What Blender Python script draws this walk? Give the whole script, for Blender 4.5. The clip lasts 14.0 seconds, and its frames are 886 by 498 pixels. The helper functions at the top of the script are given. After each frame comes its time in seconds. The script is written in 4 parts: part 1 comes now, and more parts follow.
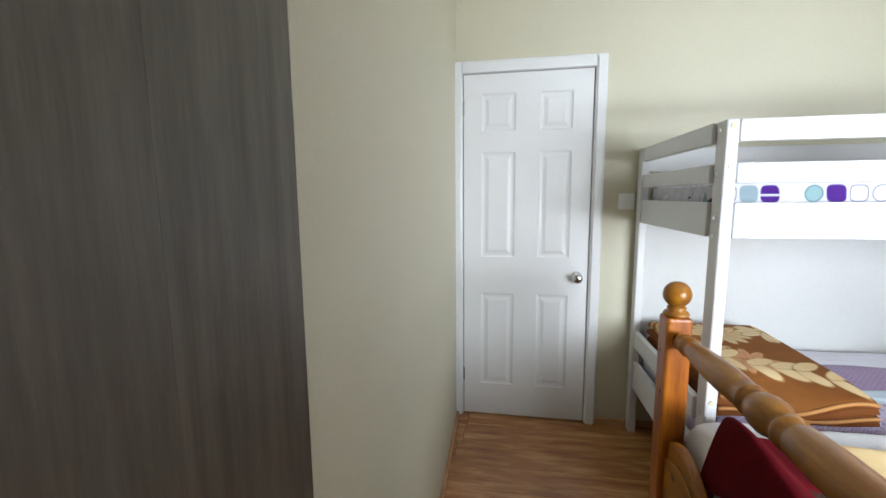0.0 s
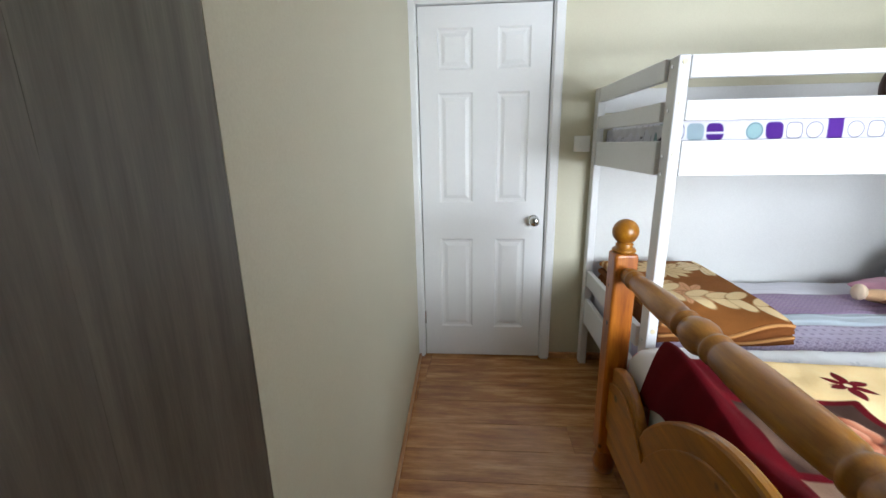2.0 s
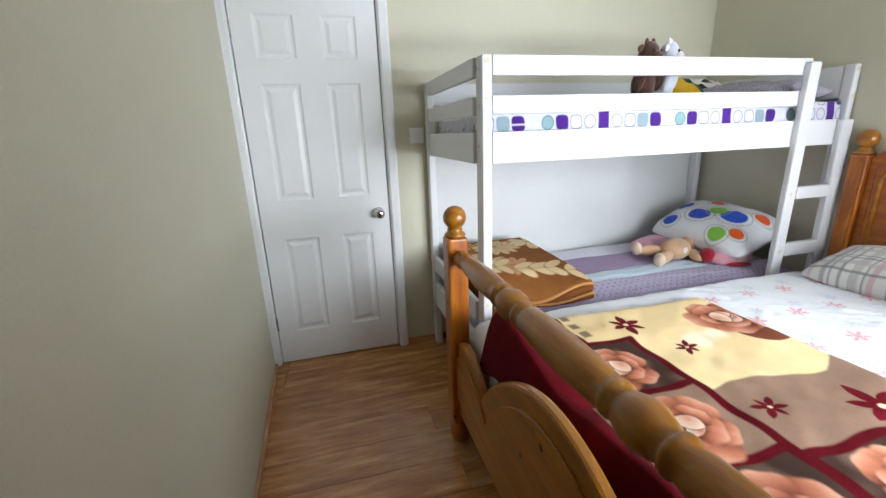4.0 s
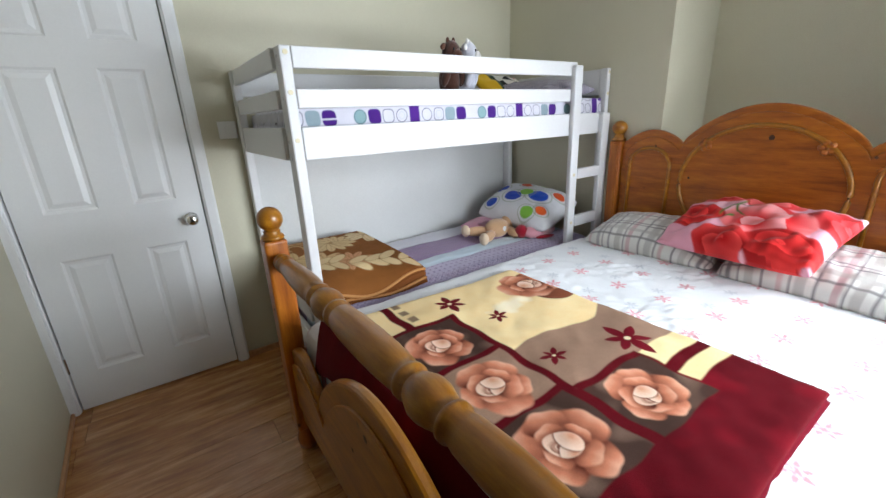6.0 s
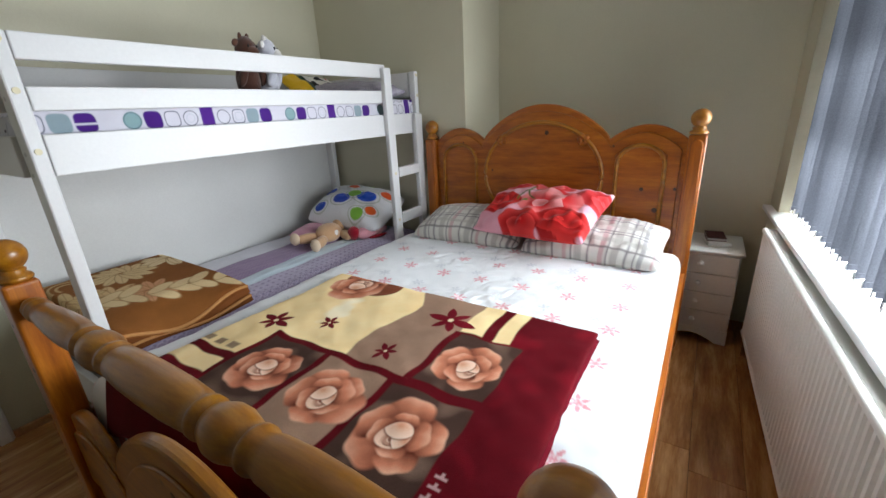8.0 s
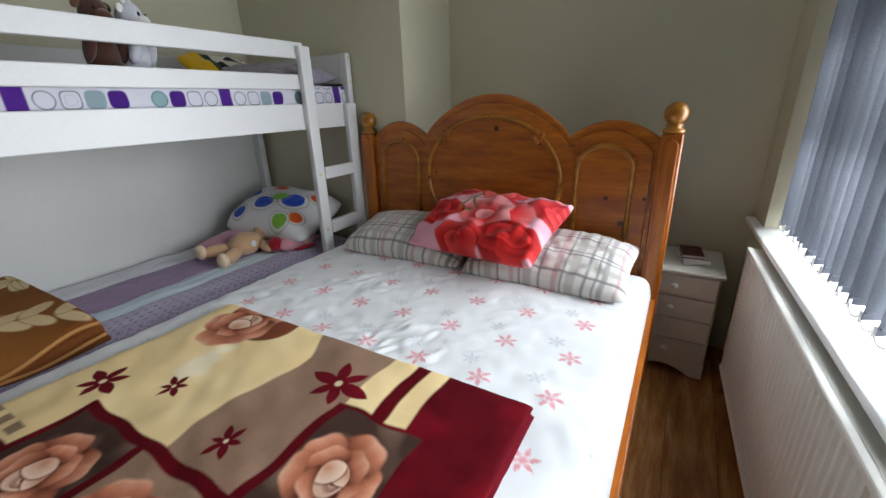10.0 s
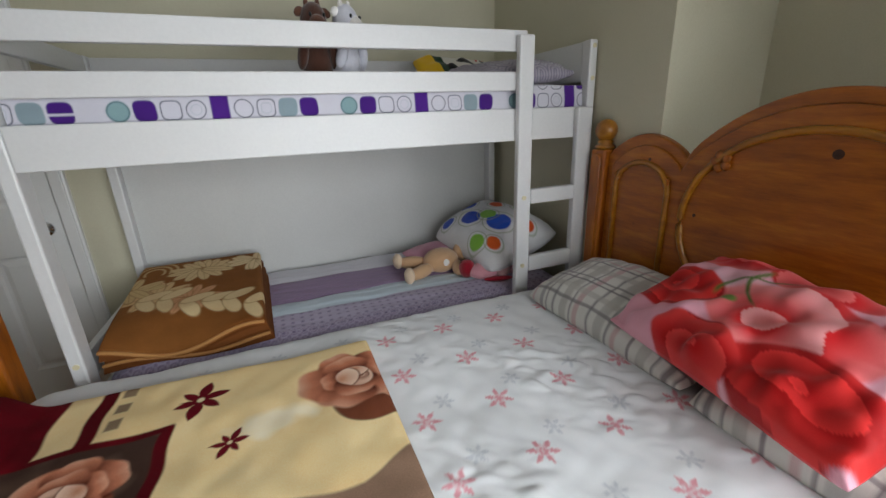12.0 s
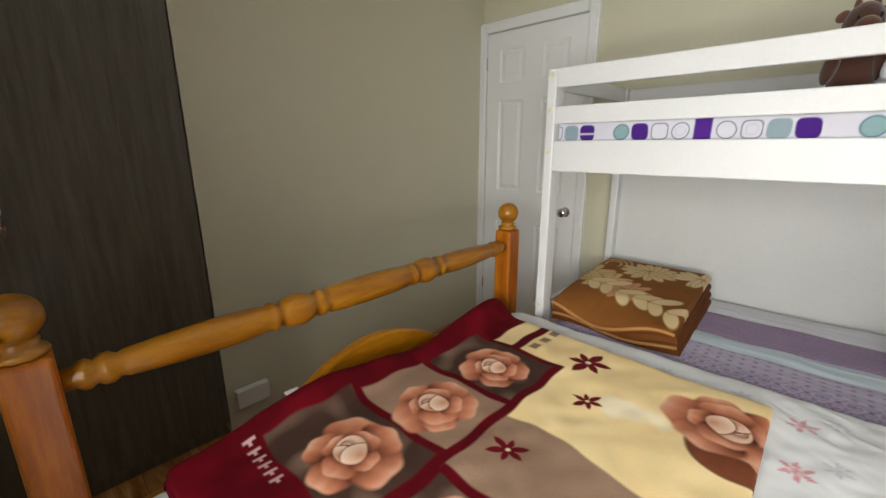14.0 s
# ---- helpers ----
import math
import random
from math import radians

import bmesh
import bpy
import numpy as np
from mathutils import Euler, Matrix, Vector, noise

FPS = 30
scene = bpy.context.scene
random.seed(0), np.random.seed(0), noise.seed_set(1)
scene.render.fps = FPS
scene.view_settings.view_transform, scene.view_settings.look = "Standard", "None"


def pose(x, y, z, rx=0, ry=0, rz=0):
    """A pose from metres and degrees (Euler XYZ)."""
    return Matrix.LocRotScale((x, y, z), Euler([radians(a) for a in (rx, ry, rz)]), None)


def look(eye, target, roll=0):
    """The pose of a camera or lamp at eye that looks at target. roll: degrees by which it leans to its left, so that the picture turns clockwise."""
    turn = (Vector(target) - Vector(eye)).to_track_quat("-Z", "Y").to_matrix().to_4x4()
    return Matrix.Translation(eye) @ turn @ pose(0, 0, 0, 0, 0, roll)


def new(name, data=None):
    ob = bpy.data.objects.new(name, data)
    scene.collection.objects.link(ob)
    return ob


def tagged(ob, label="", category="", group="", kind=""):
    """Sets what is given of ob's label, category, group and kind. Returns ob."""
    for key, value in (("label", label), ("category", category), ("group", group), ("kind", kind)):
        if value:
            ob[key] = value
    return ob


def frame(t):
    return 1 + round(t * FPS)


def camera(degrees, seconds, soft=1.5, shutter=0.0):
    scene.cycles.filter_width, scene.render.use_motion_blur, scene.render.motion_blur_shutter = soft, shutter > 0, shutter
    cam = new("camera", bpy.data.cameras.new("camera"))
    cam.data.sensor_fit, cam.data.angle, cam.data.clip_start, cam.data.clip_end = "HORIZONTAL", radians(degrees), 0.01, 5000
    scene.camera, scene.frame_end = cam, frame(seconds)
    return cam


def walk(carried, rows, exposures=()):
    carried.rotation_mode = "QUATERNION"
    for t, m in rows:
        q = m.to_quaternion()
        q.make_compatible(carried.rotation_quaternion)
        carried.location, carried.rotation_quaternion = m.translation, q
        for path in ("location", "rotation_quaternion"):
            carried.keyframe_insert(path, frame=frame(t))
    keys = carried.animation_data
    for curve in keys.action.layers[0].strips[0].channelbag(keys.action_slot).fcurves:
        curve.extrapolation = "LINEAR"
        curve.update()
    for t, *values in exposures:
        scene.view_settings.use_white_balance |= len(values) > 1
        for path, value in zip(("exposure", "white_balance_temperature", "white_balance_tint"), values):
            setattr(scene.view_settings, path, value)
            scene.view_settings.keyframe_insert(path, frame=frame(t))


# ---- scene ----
cam = camera(95.0, 14.0)
PATH = [
    (0, (0.621, 0.315, 1.331), (0.289, 2.271, 1.074), -0.5),
    (0.5, (0.622, 0.319, 1.318), (0.316, 2.272, 1.013), -0.8),
    (1, (0.621, 0.323, 1.307), (0.341, 2.264, 0.915), -0.9),
    (1.5, (0.639, 0.337, 1.304), (0.369, 2.252, 0.795), -1.5),
    (2, (0.644, 0.328, 1.302), (0.493, 2.26, 0.805), -1.0),
    (2.5, (0.668, 0.33, 1.302), (0.648, 2.259, 0.776), -2.0),
    (3, (0.687, 0.333, 1.302), (0.819, 2.253, 0.756), -2.1),
    (3.5, (0.71, 0.33, 1.304), (1.025, 2.228, 0.756), -2.0),
    (6, (0.867, 0.256, 1.322), (1.954, 1.814, 0.698), -2.4),
    (6.5, (0.873, 0.256, 1.322), (2.102, 1.698, 0.681), -2.0),
    (7, (0.897, 0.241, 1.315), (2.258, 1.559, 0.673), -1.6),
    (7.5, (0.913, 0.221, 1.312), (2.375, 1.425, 0.67), -1.9),
    (8, (0.934, 0.188, 1.316), (2.52, 1.219, 0.666), -2.9),
    (8.5, (0.952, 0.175, 1.311), (2.612, 1.061, 0.635), -2.5),
    (10.8, (1.724, 0.201, 1.283), (3.221, 1.333, 0.592), -0.4),
    (11, (1.8, 0.225, 1.284), (3.215, 1.453, 0.585), -0.6),
    (11.5, (1.964, 0.293, 1.294), (3.158, 1.763, 0.651), -0.2),
    (12, (1.986, 0.388, 1.287), (2.675, 2.159, 0.663), -2.2),
    (12.5, (2.017, 0.427, 1.264), (2.004, 2.335, 0.664), -0.4),
    (13, (2.034, 0.416, 1.277), (1.502, 2.245, 0.67), -2.6),
    (13.5, (2.092, 0.371, 1.285), (1.108, 2.025, 0.738), 0.0),
    (14, (2.169, 0.278, 1.287), (0.842, 1.69, 0.791), -0.2),
]
EXPOSURE = [(0, 0.3, 6150, 10), (3.5, 0.22, 6150, 10), (7, -0.38, 6250, 10), (8.5, -0.65, 6400, 10),
            (11, -1.15, 6400, 10), (12.5, -1.0, 6800, 10), (14, -0.6, 7200, 10)]
walk(cam, [(t, look(eye, target, roll)) for t, eye, target, roll in PATH], EXPOSURE)

# ---- light ----
world = bpy.data.worlds.new("overcast_sky")
scene.world = world
world.use_nodes = True
wn = world.node_tree.nodes
sky = wn.new("ShaderNodeTexSky")
sky.sky_type, sky.sun_disc = "NISHITA", False
sky.sun_elevation, sky.sun_rotation = radians(40), radians(200)
world.node_tree.links.new(sky.outputs[0], wn["Background"].inputs[0])
wn["Background"].inputs[1].default_value = 0.1


# Window wall runs a little askew: y = WY + (x - 3.7) * WS
WY, WS = -0.155, 0.047
WROT = math.degrees(math.atan(WS))


def wall_y(x):
    return WY + (x - 3.7) * WS


# Daylight in the window's opening, between the glass and the blind
for k, watts in enumerate((64, 48, 32)):
    day = bpy.data.lights.new("window_daylight", "AREA")
    day.shape, day.size, day.size_y, day.energy = "RECTANGLE", 1.76, 0.33, watts
    day.color = (0.89, 0.955, 1.0)
    day_ob = new("window_daylight", day)
    day_ob.matrix_world = pose(2.61, wall_y(2.61) - 0.19, 0.95 + 0.34 * k, 90 - 24, 0, WROT)

# ---- materials ----
def lin(r, g, b):
    return tuple(((c / 255 + 0.055) / 1.055) ** 2.4 if c > 10 else c / 255 / 12.92 for c in (r, g, b))


def nodes_of(name, rough=0.5, metal=0.0, coat=0.0):
    m = bpy.data.materials.new(name)
    m.use_nodes = True
    n, l = m.node_tree.nodes, m.node_tree.links
    b = n["Principled BSDF"]
    b.inputs["Roughness"].default_value = rough
    b.inputs["Metallic"].default_value = metal
    b.inputs["Coat Weight"].default_value = coat
    b.inputs["Coat Roughness"].default_value = 0.15
    return m, n, l, b


def coords(n, l, scale, space="Object"):
    tc, mp = n.new("ShaderNodeTexCoord"), n.new("ShaderNodeMapping")
    mp.inputs["Scale"].default_value = scale
    l.new(tc.outputs[space], mp.inputs[0])
    return mp.outputs[0]


def noise_at(n, l, vec, scale, detail=4, rough=0.6):
    t = n.new("ShaderNodeTexNoise")
    t.inputs["Scale"].default_value, t.inputs["Detail"].default_value, t.inputs["Roughness"].default_value = scale, detail, rough
    l.new(vec, t.inputs["Vector"])
    return t.outputs["Fac"]


def ramp(n, l, fac, stops):
    r = n.new("ShaderNodeValToRGB")
    while len(r.color_ramp.elements) < len(stops):
        r.color_ramp.elements.new(0.5)
    for e, (p, c) in zip(r.color_ramp.elements, stops):
        e.position, e.color = p, (*c, 1)
    l.new(fac, r.inputs[0])
    return r.outputs[0]


def blend(n, l, kind, fac, a, b):
    x = n.new("ShaderNodeMix")
    x.data_type, x.blend_type = "RGBA", kind
    for sock, v in ((x.inputs[0], fac), (x.inputs[6], a), (x.inputs[7], b)):
        if isinstance(v, (int, float)):
            sock.default_value = v
        elif isinstance(v, tuple):
            sock.default_value = (*v, 1)
        else:
            l.new(v, sock)
    return x.outputs[2]


def bump(n, l, b, height, strength, distance):
    k = n.new("ShaderNodeBump")
    k.inputs["Strength"].default_value, k.inputs["Distance"].default_value = strength, distance
    l.new(height, k.inputs["Height"])
    l.new(k.outputs[0], b.inputs["Normal"])


def painted(name, c, rough=0.5, vary=0.06, grain=60, relief=0.001, coat=0.0):
    m, n, l, b = nodes_of(name, rough, 0, coat)
    v = coords(n, l, (1, 1, 1))
    big = noise_at(n, l, v, 2.3, 5)
    fine = noise_at(n, l, v, grain, 3)
    dark, lite = tuple(x * (1 - vary) for x in c), tuple(min(1, x * (1 + vary)) for x in c)
    col = ramp(n, l, big, [(0.3, dark), (0.7, lite)])
    col = blend(n, l, "OVERLAY", 0.12, col, fine)
    l.new(col, b.inputs["Base Color"])
    bump(n, l, b, fine, 0.35, relief)
    return m


def grained(name, c_dark, c_mid, c_lite, along=(1, 14, 14), rough=0.35, coat=0.3, random_tone=0.0, scale=3.0, knots=None):
    m, n, l, b = nodes_of(name, rough, 0, coat)
    v = coords(n, l, along)
    ob = n.new("ShaderNodeObjectInfo")
    add = n.new("ShaderNodeVectorMath")
    l.new(v, add.inputs[0])
    off = n.new("ShaderNodeVectorMath")
    off.operation = "SCALE"
    off.inputs[0].default_value = (17, 31, 23)
    l.new(ob.outputs["Random"], off.inputs["Scale"])
    l.new(off.outputs[0], add.inputs[1])
    vec = add.outputs[0]
    g = noise_at(n, l, vec, scale, 6, 0.65)
    col = ramp(n, l, g, [(0.28, c_dark), (0.5, c_mid), (0.72, c_lite)])
    pores = noise_at(n, l, vec, scale * 9, 3)
    col = blend(n, l, "OVERLAY", 0.22, col, pores)
    if random_tone:
        k = n.new("ShaderNodeMapRange")
        k.inputs["To Min"].default_value, k.inputs["To Max"].default_value = 1 - random_tone, 1 + random_tone
        l.new(ob.outputs["Random"], k.inputs["Value"])
        col = blend(n, l, "MULTIPLY", 1.0, col, k.outputs[0])
    if knots:
        v2 = coords(n, l, (1, 1, 1))
        vo = n.new("ShaderNodeTexVoronoi")
        vo.inputs["Scale"].default_value = knots
        l.new(v2, vo.inputs["Vector"])
        kn = ramp(n, l, vo.outputs["Distance"], [(0.06, (1, 1, 1)), (0.09, (0, 0, 0))])
        col = blend(n, l, "MIX", kn, col, tuple(x * 0.25 for x in c_dark))
    l.new(col, b.inputs["Base Color"])
    bump(n, l, b, pores, 0.25, 0.0006)
    return m


def printed(name, rough=0.9, weave=500, relief=0.0008, pile=0.0, sheen=0.2):
    """Cloth whose dyed pattern lies in the mesh's colour attribute 'dye'."""
    m, n, l, b = nodes_of(name, rough)
    at = n.new("ShaderNodeAttribute")
    at.attribute_name = "dye"
    v = coords(n, l, (1, 1, 1))
    f = noise_at(n, l, v, weave, 2)
    g = noise_at(n, l, v, 9, 4)
    col = blend(n, l, "OVERLAY", 0.15 + pile, at.outputs["Color"], f)
    col = blend(n, l, "OVERLAY", 0.12 + pile, col, g)
    l.new(col, b.inputs["Base Color"])
    b.inputs["Sheen Weight"].default_value = sheen
    b.inputs["Specular IOR Level"].default_value = 0.12
    bump(n, l, b, f, 0.4, relief)
    return m


WALL = painted("cream_emulsion", lin(203, 198, 175), 0.55, 0.02, 220, 0.0005)
CEIL = painted("white_ceiling_paint", (0.8, 0.8, 0.78), 0.8, 0.02)
WHITE = painted("white_gloss_paint", (0.80, 0.80, 0.80), 0.35, 0.02, 120, 0.0004)
BUNKW = painted("white_bunk_paint", (0.70, 0.70, 0.705), 0.4, 0.02, 90, 0.0005)
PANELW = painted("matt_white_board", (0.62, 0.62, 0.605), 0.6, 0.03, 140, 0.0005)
CREAMY = painted("ivory_lacquer", (0.74, 0.73, 0.68), 0.4, 0.03)
RADM = painted("radiator_enamel", (0.72, 0.71, 0.66), 0.35, 0.03)
PINE = grained("lacquered_pine", lin(126, 62, 9), lin(164, 89, 14), lin(190, 114, 27), (10, 10, 1.2), 0.36, 0.25, 0.05, 3.0, 5.0)
PINEY = grained("lacquered_pine_lengthwise", lin(126, 62, 9), lin(164, 89, 14), lin(190, 114, 27), (10, 1.2, 10), 0.38, 0.2, 0.05, 3.0, 5.0)
PINEX = grained("lacquered_pine_rail", lin(126, 62, 9), lin(164, 89, 14), lin(190, 114, 27), (1.2, 10, 10), 0.3, 0.5, 0.05, 3.0)
HONEY = grained("honey_turned_pine", lin(122, 72, 9), lin(156, 98, 15), lin(180, 122, 27), (8, 1.0, 8), 0.32, 0.25, 0.03, 3.0, 5.0)
LAMINATE = grained("oak_laminate", lin(128, 80, 42), lin(176, 120, 68), lin(216, 166, 108), (1.0, 7, 7), 0.26, 0.3, 0.12, 3.0)
DARKOAK = grained("grey_brown_wardrobe_board", lin(72, 66, 57), lin(92, 86, 76), lin(108, 101, 90), (12, 12, 0.9), 0.45, 0.05, 0.02, 3.5)
BEAD = grained("pine_bead", lin(150, 100, 60), lin(184, 136, 92), lin(205, 160, 118), (6, 1, 6), 0.4, 0.2)
CHROME, _n, _l, _b = nodes_of("polished_chrome", 0.12, 1.0)
_b.inputs["Base Color"].default_value = (0.75, 0.75, 0.76, 1)
DARKM, _n, _l, _b = nodes_of("dark_recess", 0.6)
_b.inputs["Base Color"].default_value = (0.03, 0.025, 0.02, 1)
BOLTCAP = painted("cream_bolt_cap", lin(214, 204, 168), 0.4, 0.03)
PLASTIC = painted("white_plastic", (0.78, 0.78, 0.76), 0.35, 0.02)
GLASS, _n, _l, _b = nodes_of("window_glass", 0.02)
_b.inputs["Transmission Weight"].default_value = 1.0
_b.inputs["Base Color"].default_value = (0.97, 0.99, 0.98, 1)


# ---- builders ----
def mesh_of(name, bm, mat, smooth=False):
    me = bpy.data.meshes.new(name)
    bm.normal_update()
    bm.to_mesh(me)
    bm.free()
    me.materials.append(mat)
    if smooth:
        me.polygons.foreach_set("use_smooth", [True] * len(me.polygons))
    return me


def part(name, bm, material, parent=None, label="", smooth=False):
    ob = new(name, mesh_of(name, bm, material, smooth))
    if parent:
        ob.parent = parent
    if label:
        ob["label"] = label
    return ob


def thing(name, label, category, at=(0, 0, 0), rz=0, group="", kind=""):
    ob = new(name)
    ob.matrix_world = pose(*at, 0, 0, rz)
    ob.empty_display_size = 0.1
    return tagged(ob, label, category, group, kind)


def box(x0, x1, y0, y1, z0, z1, bevel=0.0, seg=2, bm=None):
    own = bmesh.new()
    bmesh.ops.create_cube(own, size=1)
    for v in own.verts:
        v.co = ((x0 + x1) / 2 + v.co.x * (x1 - x0), (y0 + y1) / 2 + v.co.y * (y1 - y0), (z0 + z1) / 2 + v.co.z * (z1 - z0))
    if bevel:
        bmesh.ops.bevel(own, geom=own.edges[:], offset=bevel, segments=seg, profile=0.5, affect="EDGES")
    if bm is None:
        return own
    tmp = bpy.data.meshes.new("tmp")
    own.to_mesh(tmp)
    own.free()
    bm.from_mesh(tmp)
    bpy.data.meshes.remove(tmp)
    return bm


def lathe(profile, n=24, axis="Z", at=(0, 0, 0)):
    """Turned solid from (radius, height) pairs, along an axis from at."""
    bm = bmesh.new()
    rings = []
    for r, h in profile:
        ring = []
        for k in range(n):
            a = 2 * math.pi * k / n
            p = (max(r, 1e-4) * math.cos(a), max(r, 1e-4) * math.sin(a), h)
            if axis == "Y":
                p = (p[0], p[2], p[1])
            if axis == "X":
                p = (p[2], p[0], p[1])
            ring.append(bm.verts.new((p[0] + at[0], p[1] + at[1], p[2] + at[2])))
        rings.append(ring)
    for a, b in zip(rings, rings[1:]):
        for k in range(n):
            bm.faces.new((a[k], a[(k + 1) % n], b[(k + 1) % n], b[k]))
    bm.faces.new(rings[0])
    bm.faces.new(rings[-1])
    bmesh.ops.recalc_face_normals(bm, faces=bm.faces[:])
    return bm


def board(outline, plane, t0, t1, bevel=0.0):
    """A board cut to an outline of (a, z) points. plane X: a runs along y, thickness along x; plane Y: a runs along x."""
    bm = bmesh.new()
    def put(a, z, t):
        return bm.verts.new((t, a, z) if plane == "X" else (a, t, z))
    f = [put(a, z, t0) for a, z in outline]
    g = [put(a, z, t1) for a, z in outline]
    caps = [bm.faces.new(f), bm.faces.new(g)]
    k = len(f)
    for i in range(k):
        bm.faces.new((f[i], f[(i + 1) % k], g[(i + 1) % k], g[i]))
    bmesh.ops.recalc_face_normals(bm, faces=bm.faces[:])
    if bevel:
        es = {e for c in caps for e in c.edges}
        bmesh.ops.bevel(bm, geom=list(es), offset=bevel, segments=2, profile=0.5, affect="EDGES")
    return bm


def tube(points, r, n=8):
    """A round strip along a line of points."""
    bm = bmesh.new()
    pts = [Vector(p) for p in points]
    rings = []
    for i, p in enumerate(pts):
        d = (pts[min(i + 1, len(pts) - 1)] - pts[max(i - 1, 0)]).normalized()
        q = d.to_track_quat("Z", "Y")
        rings.append([bm.verts.new(p + q @ Vector((r * math.cos(2 * math.pi * k / n), r * math.sin(2 * math.pi * k / n), 0))) for k in range(n)])
    for a, b in zip(rings, rings[1:]):
        for k in range(n):
            bm.faces.new((a[k], a[(k + 1) % n], b[(k + 1) % n], b[k]))
    bm.faces.new(rings[0])
    bm.faces.new(rings[-1])
    bmesh.ops.recalc_face_normals(bm, faces=bm.faces[:])
    return bm


def wav(x, y, seed, scale):
    """Soft uneven waves in -1..1, for folds and creases."""
    rng = np.random.RandomState(seed)
    out = np.zeros_like(x, dtype=float)
    for k in range(7):
        a, f, p = rng.uniform(0, 6.28), scale * rng.uniform(0.5, 2.0), rng.uniform(0, 6.28)
        out += np.sin((x * np.cos(a) + y * np.sin(a)) * f + p + 1.3 * np.sin(f * 0.6 * (x * np.sin(a) - y * np.cos(a)) + 2 * p)) / 7 ** 0.75
    return np.clip(out, -1.5, 1.5)


def cloth(name, sheets, material, parent=None):
    """One mesh from grids: sheets of (X, Y, Z, RGB) arrays."""
    co, faces, dye, base = [], [], [], 0
    for X, Y, Z, C in sheets:
        r, c = X.shape
        co.append(np.stack([X, Y, Z], -1).reshape(-1, 3))
        dye.append(np.concatenate([C.reshape(-1, 3), np.ones((r * c, 1))], 1))
        i = np.arange(r * c).reshape(r, c) + base
        faces.append(np.stack([i[:-1, :-1], i[:-1, 1:], i[1:, 1:], i[1:, :-1]], -1).reshape(-1, 4))
        base += r * c
    co, faces, dye = np.concatenate(co), np.concatenate(faces), np.concatenate(dye)
    me = bpy.data.meshes.new(name)
    me.vertices.add(len(co))
    me.vertices.foreach_set("co", co.ravel())
    me.loops.add(faces.size)
    me.loops.foreach_set("vertex_index", faces.ravel())
    me.polygons.add(len(faces))
    me.polygons.foreach_set("loop_start", np.arange(0, faces.size, 4))
    me.polygons.foreach_set("use_smooth", np.ones(len(faces), dtype=bool))
    me.update(calc_edges=True)
    at = me.color_attributes.new("dye", "FLOAT_COLOR", "POINT")
    at.data.foreach_set("color", dye.astype(np.float32).ravel())
    me.materials.append(material)
    ob = new(name, me)
    if parent:
        ob.parent = parent
    return ob


def grid(a0, a1, na, b0, b1, nb):
    return np.meshgrid(np.linspace(a0, a1, na), np.linspace(b0, b1, nb), indexing="ij")


def flat_dye(shape, c):
    return np.ones((*shape, 3)) * np.array(c)


def mixin(C, mask, c):
    m = np.clip(mask, 0, 1)[..., None]
    return C * (1 - m) + np.array(c) * m


def soft(d, w):
    """1 inside (d < 0), 0 outside, over a width w."""
    return np.clip(0.5 - d / w, 0, 1)


def spin(ob, x, y, z, rx=0, ry=0, rz=0):
    ob.matrix_world = pose(x, y, z, rx, ry, rz)
    return ob


def pillow(name, lx, ly, h, dye, material, seed, label, category="pillow", n=130, crease=0.012, pinch=0.25, hem=0.35, rounding=0.08):
    """A stuffed cushion: two bulging sheets that meet in a seam. dye(u, v) colours it, u and v in -1..1."""
    U, V = grid(-1, 1, n, -1, 1, n)
    prof = np.clip((1 - np.abs(U) ** 2.6) * (1 - np.abs(V) ** 2.6), 0, 1) ** hem
    X = lx / 2 * U * (1 - pinch * 0.35 * (1 - np.abs(V) ** 2) * np.abs(U) ** 2 * 0.6)
    Y = ly / 2 * V * (1 - pinch * 0.35 * (1 - np.abs(U) ** 2) * np.abs(V) ** 2 * 0.6)
    w = wav(X, Y, seed, 22) * crease * (0.3 + 0.7 * (1 - prof)) + wav(X, Y, seed + 5, 55) * crease * 0.35
    top = h * 0.62 * prof + w * np.minimum(1, prof * 3)
    bot = -h * 0.38 * prof
    X, Y = X * np.sqrt(1 - rounding * V ** 4), Y * np.sqrt(1 - rounding * U ** 4)
    C = dye(U, V)
    ob = cloth(name, [(X, Y, top, C), (X[::-1], Y[::-1], bot[::-1], C[::-1])], material)
    return tagged(ob, label, category)


# ---- structure ----
LW0, LW1 = (0.300, 2.68), (0.362, 0.78)   # left wall's inner face
LWS = (LW1[0] - LW0[0]) / (LW0[1] - LW1[1])


def left_x(y):
    return LW0[0] + (LW0[1] - y) * LWS


def slab(name, x0, x1, y0, y1, z0, z1, mat, kind="structure", label="", cat=""):
    return tagged(part(name, box(x0, x1, y0, y1, z0, z1), mat), label, cat, kind=kind)


H = 2.45
sub = slab("floor", 0.1, 4.1, -0.7, 2.9, -0.12, -0.012, DARKM, label="brown oak-effect laminate floor of long planks", cat="floor")
slab("ceiling", 0.0, 4.1, -0.8, 2.9, H, H + 0.12, CEIL, label="plain white painted ceiling", cat="ceiling")
